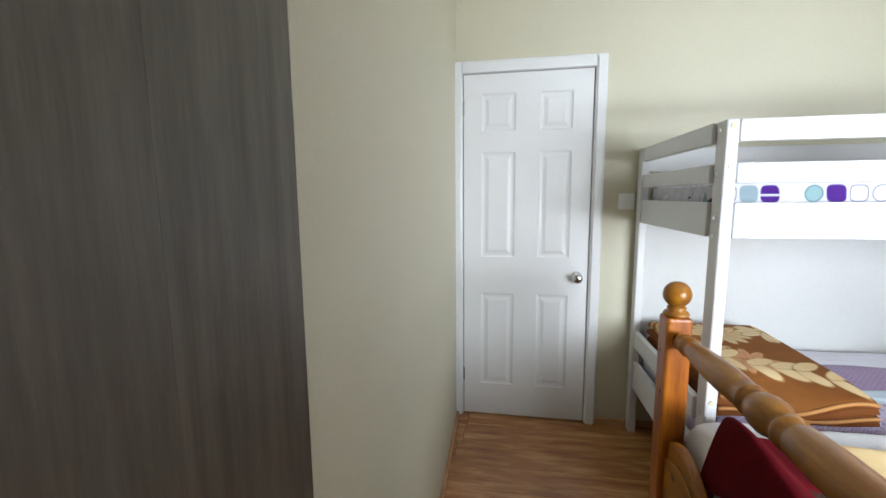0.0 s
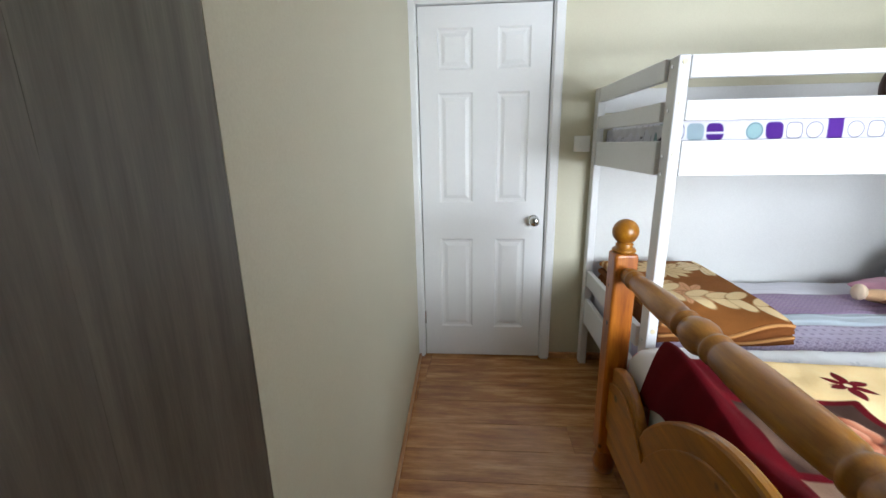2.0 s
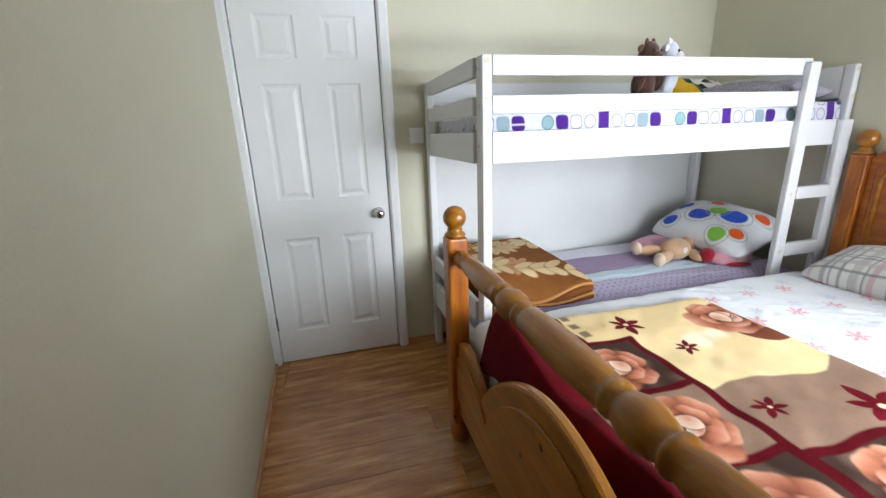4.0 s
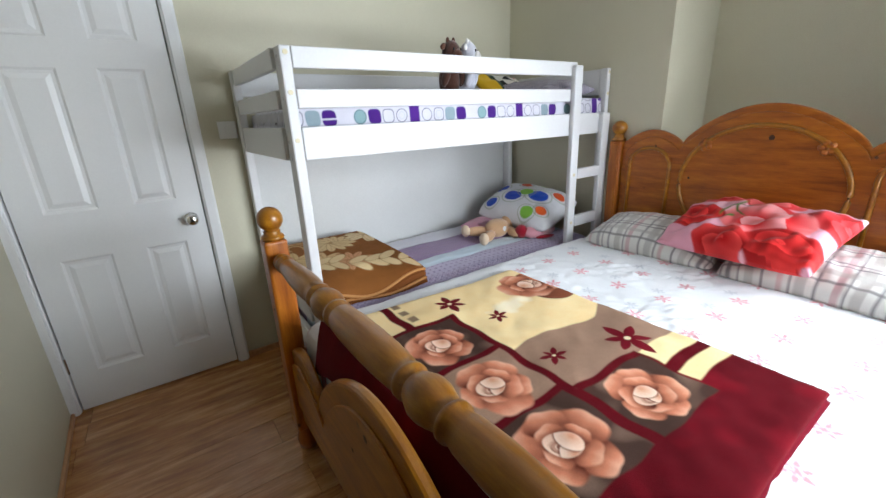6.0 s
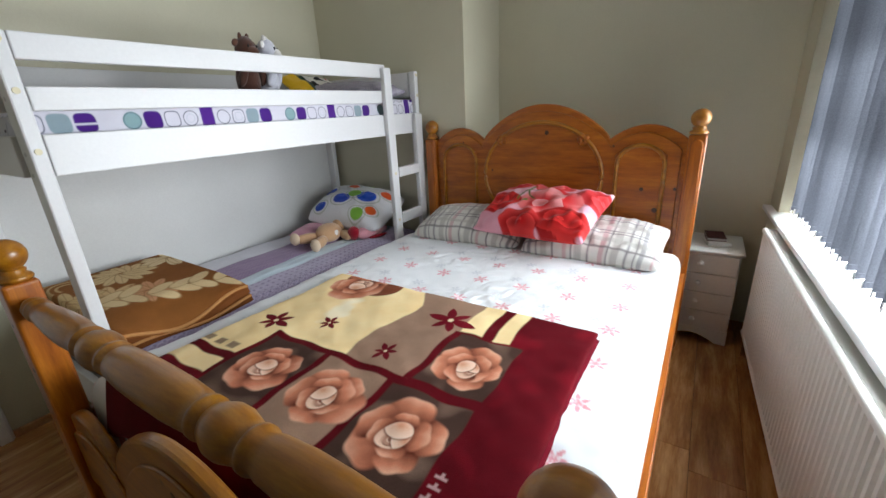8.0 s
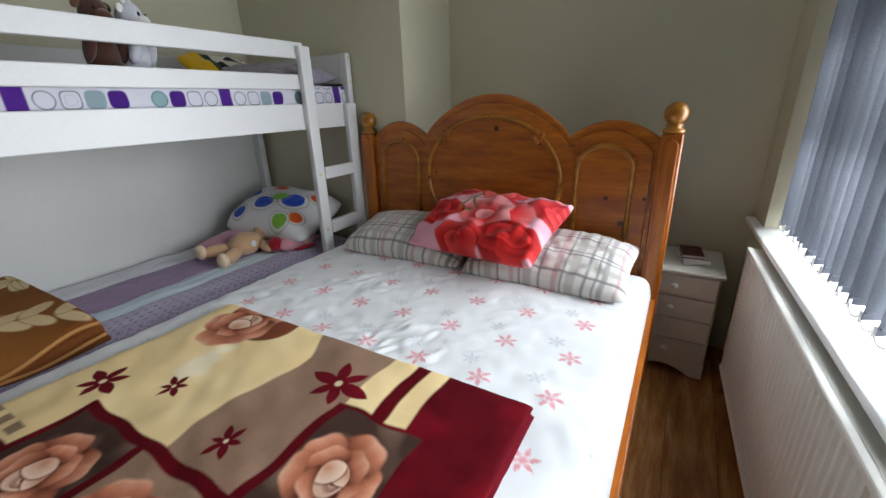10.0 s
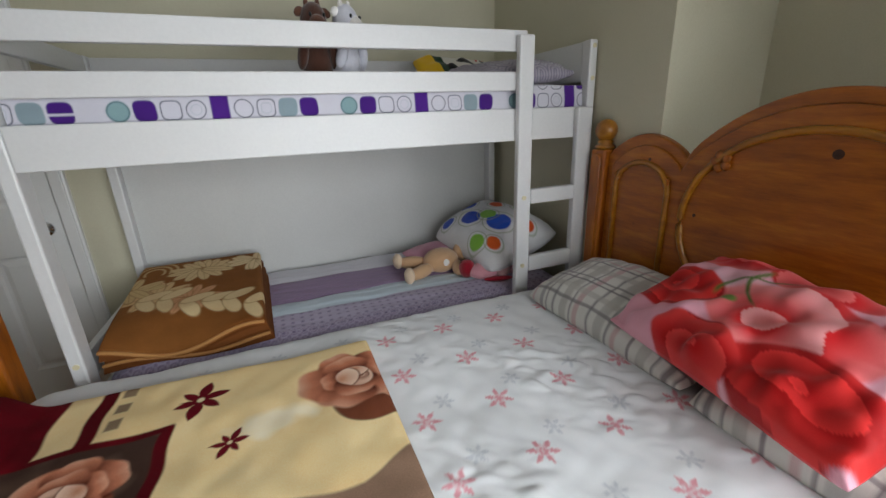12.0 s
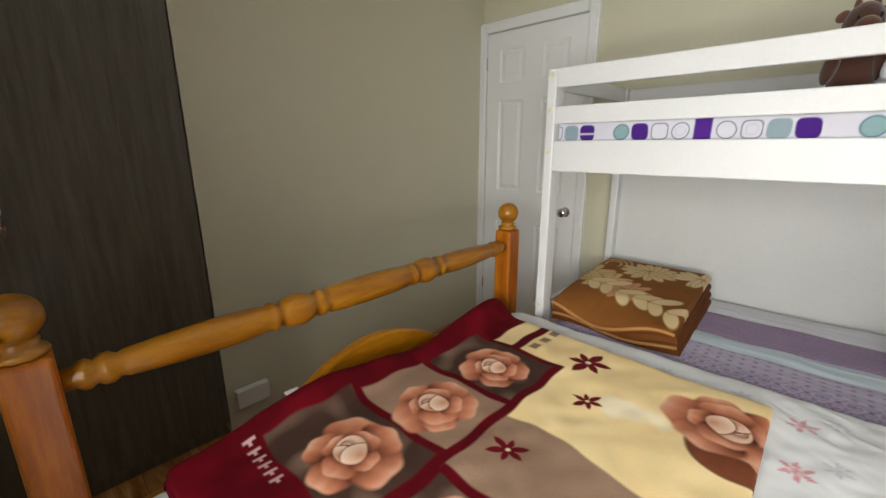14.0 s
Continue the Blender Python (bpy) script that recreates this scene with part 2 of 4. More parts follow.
# north wall with the doorway
DX0, DX1, DZ = 0.335, 1.057, 2.012
slab("wall_north", DX1, 3.9, 2.68, 2.80, -0.02, H, WALL, label="cream painted plaster wall behind the bunk bed", cat="wall")
slab("wall_north_lintel", DX0, DX1, 2.68, 2.80, DZ, H, WALL, label="cream painted wall above the door", cat="wall")
slab("wall_north_jamb", 0.1, DX0, 2.68, 2.80, -0.02, H, WALL, label="cream painted wall strip beside the door", cat="wall")
slab("wall_passage", 0.1, 1.3, 3.3, 3.4, -0.02, H, WALL, label="plain wall behind the closed door", cat="wall")
# left wall, a little askew
lw = new("wall_left", mesh_of("wall_left", board([(0.78, -0.02), (2.68, -0.02), (2.68, H), (0.78, H)], "X", 0, -0.12), WALL))
for v in lw.data.vertices:
    v.co.x += left_x(v.co.y)
tagged(lw, "cream painted plaster wall beside the wardrobe", "wall", kind="structure")
slab("wall_west", 0.0, 0.10, -0.8, 2.9, -0.02, H, WALL, label="plain cream wall behind the wardrobe", cat="wall")
# boxed-out corner and head wall
HX = 3.74
slab("wall_boxing", 3.245, HX + 0.1, 1.475, 2.68, -0.02, H, WALL, label="cream boxed-out wall at the end of the bunk", cat="wall")
slab("wall_head", HX, HX + 0.12, -0.7, 1.475, -0.02, H, WALL, label="cream painted wall behind the headboard", cat="wall")
# window wall in four pieces round the opening, in its own askew frame
WX0, WX1, WZ0, WZ1 = 1.68, 3.52, 0.72, 2.0
wallw = thing("wall_window", "cream painted window wall with a deep recess", "wall", (0, wall_y(0), 0), WROT, kind="structure")
part("wall_below", box(0.0, 3.9, -0.30, 0, -0.02, WZ0), WALL, wallw)
part("wall_above", box(0.0, 3.9, -0.30, 0, WZ1, H), WALL, wallw)
part("wall_side", box(0.0, WX0, -0.30, 0, WZ0, WZ1), WALL, wallw)
part("wall_side", box(WX1, 3.9, -0.30, 0, WZ0, WZ1), WALL, wallw)

win = thing("window_1", "white plastic window behind the blind", "window", (0, wall_y(0), 0), WROT, kind="structure")
fr = bmesh.new()
for x0, x1, z0, z1 in ((WX0, WX1, WZ0, WZ0 + 0.06), (WX0, WX1, WZ1 - 0.06, WZ1), (WX0, WX0 + 0.06, WZ0 + 0.06, WZ1 - 0.06), (WX1 - 0.06, WX1, WZ0 + 0.06, WZ1 - 0.06), (2.57, 2.64, WZ0 + 0.06, WZ1 - 0.06)):
    box(x0, x1, -0.295, -0.235, z0, z1, 0.004, 1, fr)
part("window_frame", fr, PLASTIC, win)
for x0, x1 in ((WX0 + 0.06, 2.57), (2.64, WX1 - 0.06)):
    pane = part("pane", box(x0, x1, -0.272, -0.266, WZ0 + 0.06, WZ1 - 0.06), GLASS, win)
    pane.visible_shadow = False
sill = thing("window_sill", "glossy white window sill, brightly lit", "window sill", (0, wall_y(0), 0), WROT, kind="structure")
part("sill_board", box(WX0 + 0.002, WX1 - 0.002, -0.232, 0.010, 0.722, 0.745), WHITE, sill)
part("sill_nosing", box(1.40, 3.69, 0.002, 0.043, 0.7225, 0.7455, 0.006, 3), WHITE, sill)

# door
door = thing("door_1", "white six-panel interior door, closed, with a chrome knob", "door", kind="structure")
YD = 2.672


def moulded_panel(x0, x1, z0, z1):
    """Sunk field with a raised centre, on the leaf's face."""
    bm = bmesh.new()
    loops = []
    for inset, y in ((0.0, 0.0), (0.010, 0.008), (0.022, 0.009), (0.042, 0.0015)):
        loops.append([bm.verts.new((x, YD + y, z)) for x, z in ((x0 + inset, z0 + inset), (x1 - inset, z0 + inset), (x1 - inset, z1 - inset), (x0 + inset, z1 - inset))])
    for a, b in zip(loops, loops[1:]):
        for k in range(4):
            bm.faces.new((a[k], a[(k + 1) % 4], b[(k + 1) % 4], b[k]))
    bm.faces.new(loops[-1])
    return bm


PX = ((0.447, 0.637), (0.768, 0.942))
PZ = ((1.69, 1.895), (0.978, 1.575), (0.20, 0.762))
leaf = bmesh.new()
xs = [0.346, PX[0][0], PX[0][1], PX[1][0], PX[1][1], 1.046]
zs = [0.008, PZ[2][0], PZ[2][1], PZ[1][0], PZ[1][1], PZ[0][0], PZ[0][1], 2.0]
for i in range(5):
    for j in range(7):
        if i in (1, 3) and j in (1, 3, 5):
            continue
        leaf.faces.new([leaf.verts.new(p) for p in ((xs[i], YD, zs[j]), (xs[i + 1], YD, zs[j]), (xs[i + 1], YD, zs[j + 1]), (xs[i], YD, zs[j + 1]))])
box(xs[0], xs[-1], YD + 0.012, YD + 0.04, zs[0], zs[-1], 0, 1, leaf)
for x0, x1, z0, z1 in ((xs[0], xs[0] + 0.0006, zs[0], zs[-1]), (xs[-1] - 0.0006, xs[-1], zs[0], zs[-1])):
    box(x0, x1, YD, YD + 0.012, z0, z1, 0, 1, leaf)
bmesh.ops.remove_doubles(leaf, verts=leaf.verts[:], dist=0.0002)
lf = part("door_leaf", leaf, WHITE, door)
for a in PX:
    for b in PZ:
        part("door_panel", moulded_panel(*a, *b), WHITE, lf)
fr = bmesh.new()
for x0, x1, z0, z1 in ((0.288, 0.341, 0, 2.068), (1.051, 1.110, 0, 2.068), (0.341, 1.051, 2.004, 2.068)):
    box(x0, x1, 2.655, 2.70, z0, z1, 0.006, 2, fr)
    part("architrave", box(x0 + 0.008 if x1 - x0 < 0.1 else x0, x1 - 0.008 if x1 - x0 < 0.1 else x1, 2.645, 2.657, z0, z1 - 0.012, 0.004, 2), WHITE, door)
part("door_frame", fr, WHITE, door)
for z in (0.22, 1.78):
    part("hinge", lathe([(0.006, 0), (0.006, 0.08)], 10, at=(0.344, 2.668, z)), CHROME, door)
kb = part("door_knob", lathe([(0.0, 0.0), (0.018, 0.001), (0.027, 0.008), (0.030, 0.020), (0.026, 0.032), (0.012, 0.042), (0.011, 0.056), (0.030, 0.060), (0.033, 0.066), (0.033, 0.070)], 28, "Y", (0.985, YD - 0.0685, 0.872)), CHROME, door, "polished chrome round knob", True)
part("key_slot", box(0.980, 0.990, YD - 0.0695, YD - 0.067, 0.865, 0.879, 0.001), DARKM, kb)

# skirting beads
bd = board([(0.80, 0.0), (2.645, 0.0), (2.645, 0.022), (0.80, 0.022)], "X", 0.001, 0.016, 0.003)
for v in bd.verts:
    v.co.x += left_x(v.co.y)
tagged(part("baseboard_left", bd, BEAD), "thin pine bead along the foot of the wall", "skirting", kind="structure")
tagged(part("baseboard_north", box(1.10, 3.24, 2.66, 2.679, 0, 0.035, 0.003), BEAD), "thin pine bead along the foot of the wall", "skirting", kind="structure")

# ---- double bed ----
bed = thing("double_bed", "lacquered pine double bed with scalloped headboard and turned footboard rail", "bed")


def bed_post(x, y, zt, ball, w, parent, name):
    """Square post with rounded edges, bun foot, collar and ball."""
    p = part(name, box(x - w, x + w, y - w, y + w, 0.11, zt, 0.010, 3), PINE, parent)
    part("bun_foot", lathe([(0.02, 0), (0.036, 0.012), (0.043, 0.05), (0.034, 0.09), (0.028, 0.112)], 20, at=(x, y, 0)), PINE, p, "", True)
    r = ball
    prof = [(0.020, 0), (0.038, 0.002), (0.041, 0.008), (0.036, 0.016), (0.027, 0.021), (0.030, 0.030), (0.024, 0.036)]
    c = 0.036 + r * 0.86
    prof += [(r * math.cos(a), c + r * math.sin(a)) for a in [radians(d) for d in range(-60, 91, 10)]]
    part("finial", lathe(prof, 28, at=(x, y, zt)), HONEY, p, "turned ball finial", True)
    return p


foot_l = bed_post(1.172, 1.757, 0.925, 0.044, 0.040, bed, "foot_post")
foot_r = bed_post(1.178, 0.240, 0.925, 0.044, 0.040, bed, "foot_post")
head_l = bed_post(3.222, 1.712, 1.135, 0.043, 0.038, bed, "head_post")
head_r = bed_post(3.222, 0.226, 1.150, 0.042, 0.038, bed, "head_post")

# turned rail, mirrored about its middle
half = [(0.022, 0.0), (0.022, 0.02), (0.030, 0.03), (0.031, 0.04), (0.024, 0.05), (0.032, 0.062), (0.033, 0.075), (0.024, 0.088), (0.029, 0.10), (0.034, 0.16), (0.038, 0.24), (0.039, 0.30), (0.036, 0.36),
        (0.031, 0.385), (0.038, 0.392), (0.038, 0.402), (0.027, 0.412), (0.036, 0.425), (0.044, 0.455), (0.044, 0.475), (0.035, 0.503), (0.027, 0.513), (0.038, 0.523), (0.038, 0.535), (0.030, 0.545), (0.037, 0.56), (0.041, 0.62), (0.042, 0.70)]
L = 1.44
half = [(r, h * (L / 2) / 0.70) for r, h in half]
rail_prof = half + [(r, L - h) for r, h in half[-2::-1]]
part("turned_rail", lathe(rail_prof, 28, "Y", (1.175, 0.278, 0.856)), HONEY, bed, "honey-coloured turned rail with beads", True)


def scallops(y0, y1, n0, n1, zb, z_side, z_notch, z_apex, z_edge, k=22):
    """Outline with a large arch between two smaller ones."""
    pts = [(y0, zb), (y1, zb)]
    mid = (n0 + n1) / 2
    for i in range(k + 1):
        s = i / k
        y = y1 + (n1 - y1) * s
        pts.append((y, z_edge + (z_notch - z_edge) * s + (z_side - (z_edge + z_notch) / 2) * math.sin(math.pi * s) ** 0.8))
    for i in range(1, 2 * k):
        s = i / (2 * k)
        pts.append((n1 + (n0 - n1) * s, z_notch + (z_apex - z_notch) * math.sin(math.pi * s) ** 0.75))
    for i in range(k + 1):
        s = i / k
        y = n0 + (y0 - n0) * s
        pts.append((y, z_notch + (z_edge - z_notch) * s + (z_side - (z_edge + z_notch) / 2) * math.sin(math.pi * s) ** 0.8))
    return pts


part("foot_panel", board(scallops(0.28, 1.717, 0.55, 1.45, 0.16, 0.515, 0.415, 0.695, 0.49), "X", 1.158, 1.192, 0.010), HONEY, bed)
part("foot_moulding", board(scallops(0.281, 1.716, 0.60, 1.40, 0.24, 0.455, 0.355, 0.635, 0.43), "X", 1.150, 1.160, 0.004), HONEY, bed)
part("head_panel", board(scallops(0.25, 1.676, 0.612, 1.337, 0.25, 1.20, 1.13, 1.318, 1.115), "X", 3.212, 3.242, 0.006), PINEY, bed)
part("head_field", board(scallops(0.281, 1.645, 0.605, 1.344, 0.26, 1.163, 1.092, 1.282, 1.078), "X", 3.203, 3.2125, 0.006), PINEY, bed)
HF = 3.200


def arc(yc, zc, ry, rz, a0, a1, k=28):
    return [(HF, yc + ry * math.cos(radians(a)), zc + rz * math.sin(radians(a))) for a in np.linspace(a0, a1, k)]


# oval and arched beads on the raised field
oval = part("oval_moulding", tube(arc(0.978, 0.93, 0.342, 0.292, -60, 240, 60), 0.011), HONEY, bed, "raised oval bead", True)
for yc, ry in ((0.458, 0.110), (1.498, 0.116)):
    pts = [(HF, yc - ry, 0.5)] + arc(yc, 1.005, ry, 0.096, 180, 0) + [(HF, yc + ry, 0.5)]
    part("arched_moulding", tube(pts, 0.010), HONEY, bed, "raised arched bead", True)
for yc, zt in ((0.226, 1.10), (1.712, 1.09)):
    facing = [(yc - 0.026, 0.3), (yc + 0.026, 0.3)] + [(yc + 0.026 * math.cos(radians(a)), zt + 0.03 * math.sin(radians(a))) for a in range(0, 181, 15)]
    part("post_facing", board(facing, "X", 3.174, 3.1845, 0.005), PINE, bed, "round-topped raised strip on the post")


def rosette(y, z, r):
    bm = bmesh.new()
    for k in range(5):
        a = 2 * math.pi * k / 5
        s = bmesh.ops.create_icosphere(bm, subdivisions=1, radius=r)
        for v in s["verts"]:
            v.co = Vector((v.co.x * 0.5 + HF - 0.004, v.co.y + y + r * 1.1 * math.cos(a), v.co.z + z + r * 1.1 * math.sin(a)))
    return bm


KNOT = grained("dark_pine_knot", lin(38, 16, 6), lin(58, 26, 10), lin(84, 42, 16), (20, 20, 20), 0.4, 0.2)
for y, z, r in ((0.944, 1.167, 0.012), (0.441, 0.883, 0.01), (0.292, 0.892, 0.008), (0.371, 0.779, 0.013), (1.275, 0.952, 0.006), (1.471, 1.114, 0.006), (1.382, 0.843, 0.006), (0.591, 1.096, 0.006)):
    part("knot", lathe([(r * 0.4, -0.0008), (r, 0.0), (r * 0.9, 0.002)], 14, "X", (3.2028, y, z)), KNOT, bed, "dark knot in the pine")
for x, y, z, r in ((1.1498, 1.025, 0.585, 0.011), (1.1498, 1.13, 0.47, 0.008), (1.1318, 1.745, 0.66, 0.009), (1.1318, 1.765, 0.80, 0.006), (1.1318, 0.235, 0.70, 0.008)):
    part("knot", lathe([(r * 0.4, -0.0008), (r, 0.0), (r * 0.9, 0.002)], 14, "X", (x, y, z)), KNOT, bed, "dark knot in the pine")
for y, z in ((1.213, 1.128), (0.742, 1.128), (0.562, 1.045), (0.356, 1.045), (1.390, 1.045), (1.606, 1.045)):
    part("carved_rosette", rosette(y, z, 0.017 if abs(y - 0.96) < 0.3 else 0.009), PINE, bed, "carved flower", True)
for y0, y1 in ((0.195, 0.222), (1.735, 1.762)):
    part("side_rail", box(1.21, 3.19, y0, y1, 0.27, 0.47, 0.005), PINEX, bed)
part("slat_base", box(1.20, 3.19, 0.23, 1.73, 0.27, 0.31), PINEX, bed)

# ---- bunk bed ----
bunk = thing("bunk_bed", "white painted wooden bunk bed with a ladder at one end", "bunk bed")
for nm, b in (("corner_post", (1.303, 1.343, 1.80, 1.87, 0, 1.572)), ("corner_post", (1.283, 1.323, 2.60, 2.66, 0, 1.572)),
              ("corner_post", (3.165, 3.205, 2.60, 2.66, 0, 1.555)), ("corner_post", (3.200, 3.236, 1.812, 1.862, 0.9, 1.553)),
              ("ladder_post", (2.850, 2.912, 1.768, 1.799, 0, 1.553)), ("ladder_post", (3.126, 3.197, 1.768, 1.799, 0, 1.30))):
    part(nm, box(*b, 0.006, 2), BUNKW, bunk)
for nm, b in (("guard_rail", (1.344, 2.90, 1.80, 1.825, 1.500, 1.571)), ("guard_rail", (1.344, 2.90, 1.80, 1.825, 1.366, 1.432)),
              ("side_beam", (1.344, 3.198, 1.80, 1.83, 1.183, 1.302)),
              ("back_board", (1.32, 3.17, 2.636, 2.66, 1.45, 1.568)), ("back_beam", (1.32, 3.17, 2.636, 2.66, 1.19, 1.30)),
              ("end_rail", (1.291, 1.316, 1.871, 2.60, 1.500, 1.571)), ("end_rail", (1.291, 1.316, 1.871, 2.60, 1.366, 1.432)), ("end_beam", (1.291, 1.316, 1.871, 2.60, 1.183, 1.302)),
              ("end_rail", (3.203, 3.228, 1.863, 2.66, 1.40, 1.55)), ("end_beam", (3.203, 3.228, 1.863, 2.66, 1.183, 1.30)),
              ("end_rail", (1.291, 1.316, 1.871, 2.60, 0.50, 0.59)), ("end_rail", (1.291, 1.316, 1.871, 2.60, 0.27, 0.42)),
              ("side_beam", (1.344, 3.198, 1.80, 1.83, 0.30, 0.42)), ("back_beam", (1.32, 3.17, 2.636, 2.66, 0.30, 0.42)),
              ("slat_base", (1.345, 3.16, 1.832, 2.634, 1.20, 1.225)), ("slat_base", (1.345, 3.16, 1.832, 2.634, 0.33, 0.36))):
    part(nm, box(*b, 0.004, 2), BUNKW, bunk)
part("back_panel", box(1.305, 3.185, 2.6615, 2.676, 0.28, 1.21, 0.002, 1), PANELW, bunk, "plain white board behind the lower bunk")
for z0, z1 in ((0.932, 0.992), (0.640, 0.707), (0.35, 0.41)):
    part("ladder_step", box(2.913, 3.125, 1.766, 1.796, z0, z1, 0.005, 2), BUNKW, bunk)
for x, z in ((1.323, 1.55), (1.323, 1.42), (1.323, 1.256), (1.323, 0.60), (3.218, 1.53), (3.218, 1.41), (2.88, 0.96), (2.88, 0.67)):
    y = 1.80 if x < 2 else (1.812 if x > 3 else 1.768)
    part("bolt", lathe([(0.009, -0.002), (0.009, 0.001), (0.006, 0.003)], 12, "Y", (x, y - 0.001, z)), BOLTCAP, bunk, "cream bolt cap")
for z in (1.54, 1.40, 1.25, 1.19, 0.55, 0.36):
    part("bolt", lathe([(0.006, -0.002), (0.006, 0.003)], 12, "X", (1.302, 1.835, z)), CHROME, bunk, "metal bolt head")

# ---- wardrobe ----
wd = thing("wardrobe", "tall dark grey-brown wood-effect fitted wardrobe with closed doors", "wardrobe")
WF = 0.366
part("body", box(0.11, WF - 0.021, -0.28, 0.765, 0.005, 2.40), DARKOAK, wd)
for y0, y1, hy in ((0.5752, 0.772, None), (0.145, 0.5749, 0.245), (-0.285, 0.1443, 0.08)):
    d = part("door", box(WF - 0.020, WF, y0, y1, 0.07, 2.39), DARKOAK, wd)
    if hy:
        part("handle", tube([(WF, hy, 1.02), (WF + 0.025, hy, 1.025), (WF + 0.03, hy, 1.05), (WF + 0.03, hy, 1.10), (WF + 0.025, hy, 1.125), (WF, hy, 1.13)], 0.006), CHROME, d, "metal bow handle", True)

# ---- radiator, blind ----
rad = thing("radiator", "cream ribbed panel radiator under the window sill", "radiator", (0, wall_y(0), 0), WROT)
bm = bmesh.new()
x, pts = 1.70, []
while x < 3.30:
    pts += [(x, 0.078), (x + 0.006, 0.078), (x + 0.011, 0.071), (x + 0.021, 0.071), (x + 0.026, 0.078)]
    x += 0.033
prev = None
for px, py in pts:
    cur = [bm.verts.new((px, py, z)) for z in (0.165, 0.69)]
    if prev:
        bm.faces.new((prev[0], prev[1], cur[1], cur[0]))
    prev = cur
part("ribbed_panel", bm, RADM, rad)
part("back_panel", box(1.70, 3.31, 0.03, 0.068, 0.15, 0.70, 0.004), RADM, rad)
part("top_edge", box(1.695, 3.315, 0.062, 0.083, 0.69, 0.712, 0.007, 3), RADM, rad)
part("bottom_edge", box(1.695, 3.315, 0.062, 0.083, 0.143, 0.165, 0.007, 3), RADM, rad)
part("top_grille", box(1.70, 3.31, 0.028, 0.062, 0.700, 0.708, 0.002), RADM, rad)
part("bleed_plug", lathe([(0.016, 0), (0.016, 0.014), (0.010, 0.016), (0.010, 0.024)], 6, "X", (1.672, 0.072, 0.68)), CHROME, rad, "grey hexagonal bleed plug")
for x in (1.9, 3.1):
    part("wall_bracket", box(x, x + 0.03, 0.001, 0.03, 0.2, 0.66), RADM, rad)
part("valve", lathe([(0.010, 0.0), (0.010, 0.10), (0.018, 0.10), (0.018, 0.16), (0.012, 0.17)], 14, at=(3.335, 0.05, 0)), CHROME, rad, "", True)

SLAT, _n, _l, _b = nodes_of("blue_grey_blind_fabric", 0.85)
_v = coords(_n, _l, (1, 1, 1))
_c = ramp(_n, _l, noise_at(_n, _l, _v, 240, 3), [(0.3, lin(58, 61, 70)), (0.7, lin(76, 79, 88))])
_l.new(_c, _b.inputs["Base Color"])
_t = _n.new("ShaderNodeBsdfTranslucent")
_t.inputs[0].default_value = (*lin(128, 138, 165), 1)
_m = _n.new("ShaderNodeMixShader")
_m.inputs[0].default_value = 0.05
_l.new(_b.outputs[0], _m.inputs[1])
_l.new(_t.outputs[0], _m.inputs[2])
_l.new(_m.outputs[0], _n["Material Output"].inputs[0])

blind = thing("vertical_blind", "blue-grey fabric vertical blind with tilted slats before the window", "window blind", (0, wall_y(0), 0), WROT)
part("headrail", box(1.70, 3.5, -0.10, -0.055, 1.95, 1.985, 0.004), PLASTIC, blind)
slat_m = bmesh.new()
for t in (-0.0003, 0.0003):
    rows = [[slat_m.verts.new((s, t - 0.004 * (s / 0.0445) ** 2, z)) for z in (0.772, 0.812, 1.95)] for s in np.linspace(-0.0445, 0.0445, 7)]
    for p, q in zip(rows, rows[1:]):
        for k in range(2):
            slat_m.faces.new((p[k], q[k], q[k + 1], p[k + 1]))
slat_m = mesh_of("slat", slat_m, SLAT, True)
hem_m = mesh_of("weight", tube([(s, -0.0025, 0.790) for s in (-0.040, 0.040)], 0.0022, 6), SLAT)
chain_m = mesh_of("chain", tube([(0.0, 0, 0.777), (-0.019, 0.004, 0.764), (-0.038, 0.005, 0.760), (-0.057, 0.004, 0.764), (-0.076, 0, 0.777)], 0.0028, 6), PLASTIC, True)
clip_m = mesh_of("chain_clip", box(-0.005, 0.005, -0.004, 0.004, 0.760, 0.790, 0.002), PLASTIC)
turns = random.Random(11)
for k in range(23):
    x = 3.47 - 0.076 * k
    sway = 109 + 13 * math.sin(k * 1.15 + 0.6) + turns.uniform(-4, 4)
    for nm, me, dx, dy in (("slat", slat_m, 0, 0), ("weight", hem_m, 0, 0), ("chain", chain_m, 0, 0.036), ("chain_clip", clip_m, 0, 0.038)):
        o = new(nm, me)
        o.parent = blind
        o.location = (x + dx, -0.075 + dy, 0)
        o.rotation_euler = (0, 0, radians(sway if nm in ("slat", "weight") else 0))

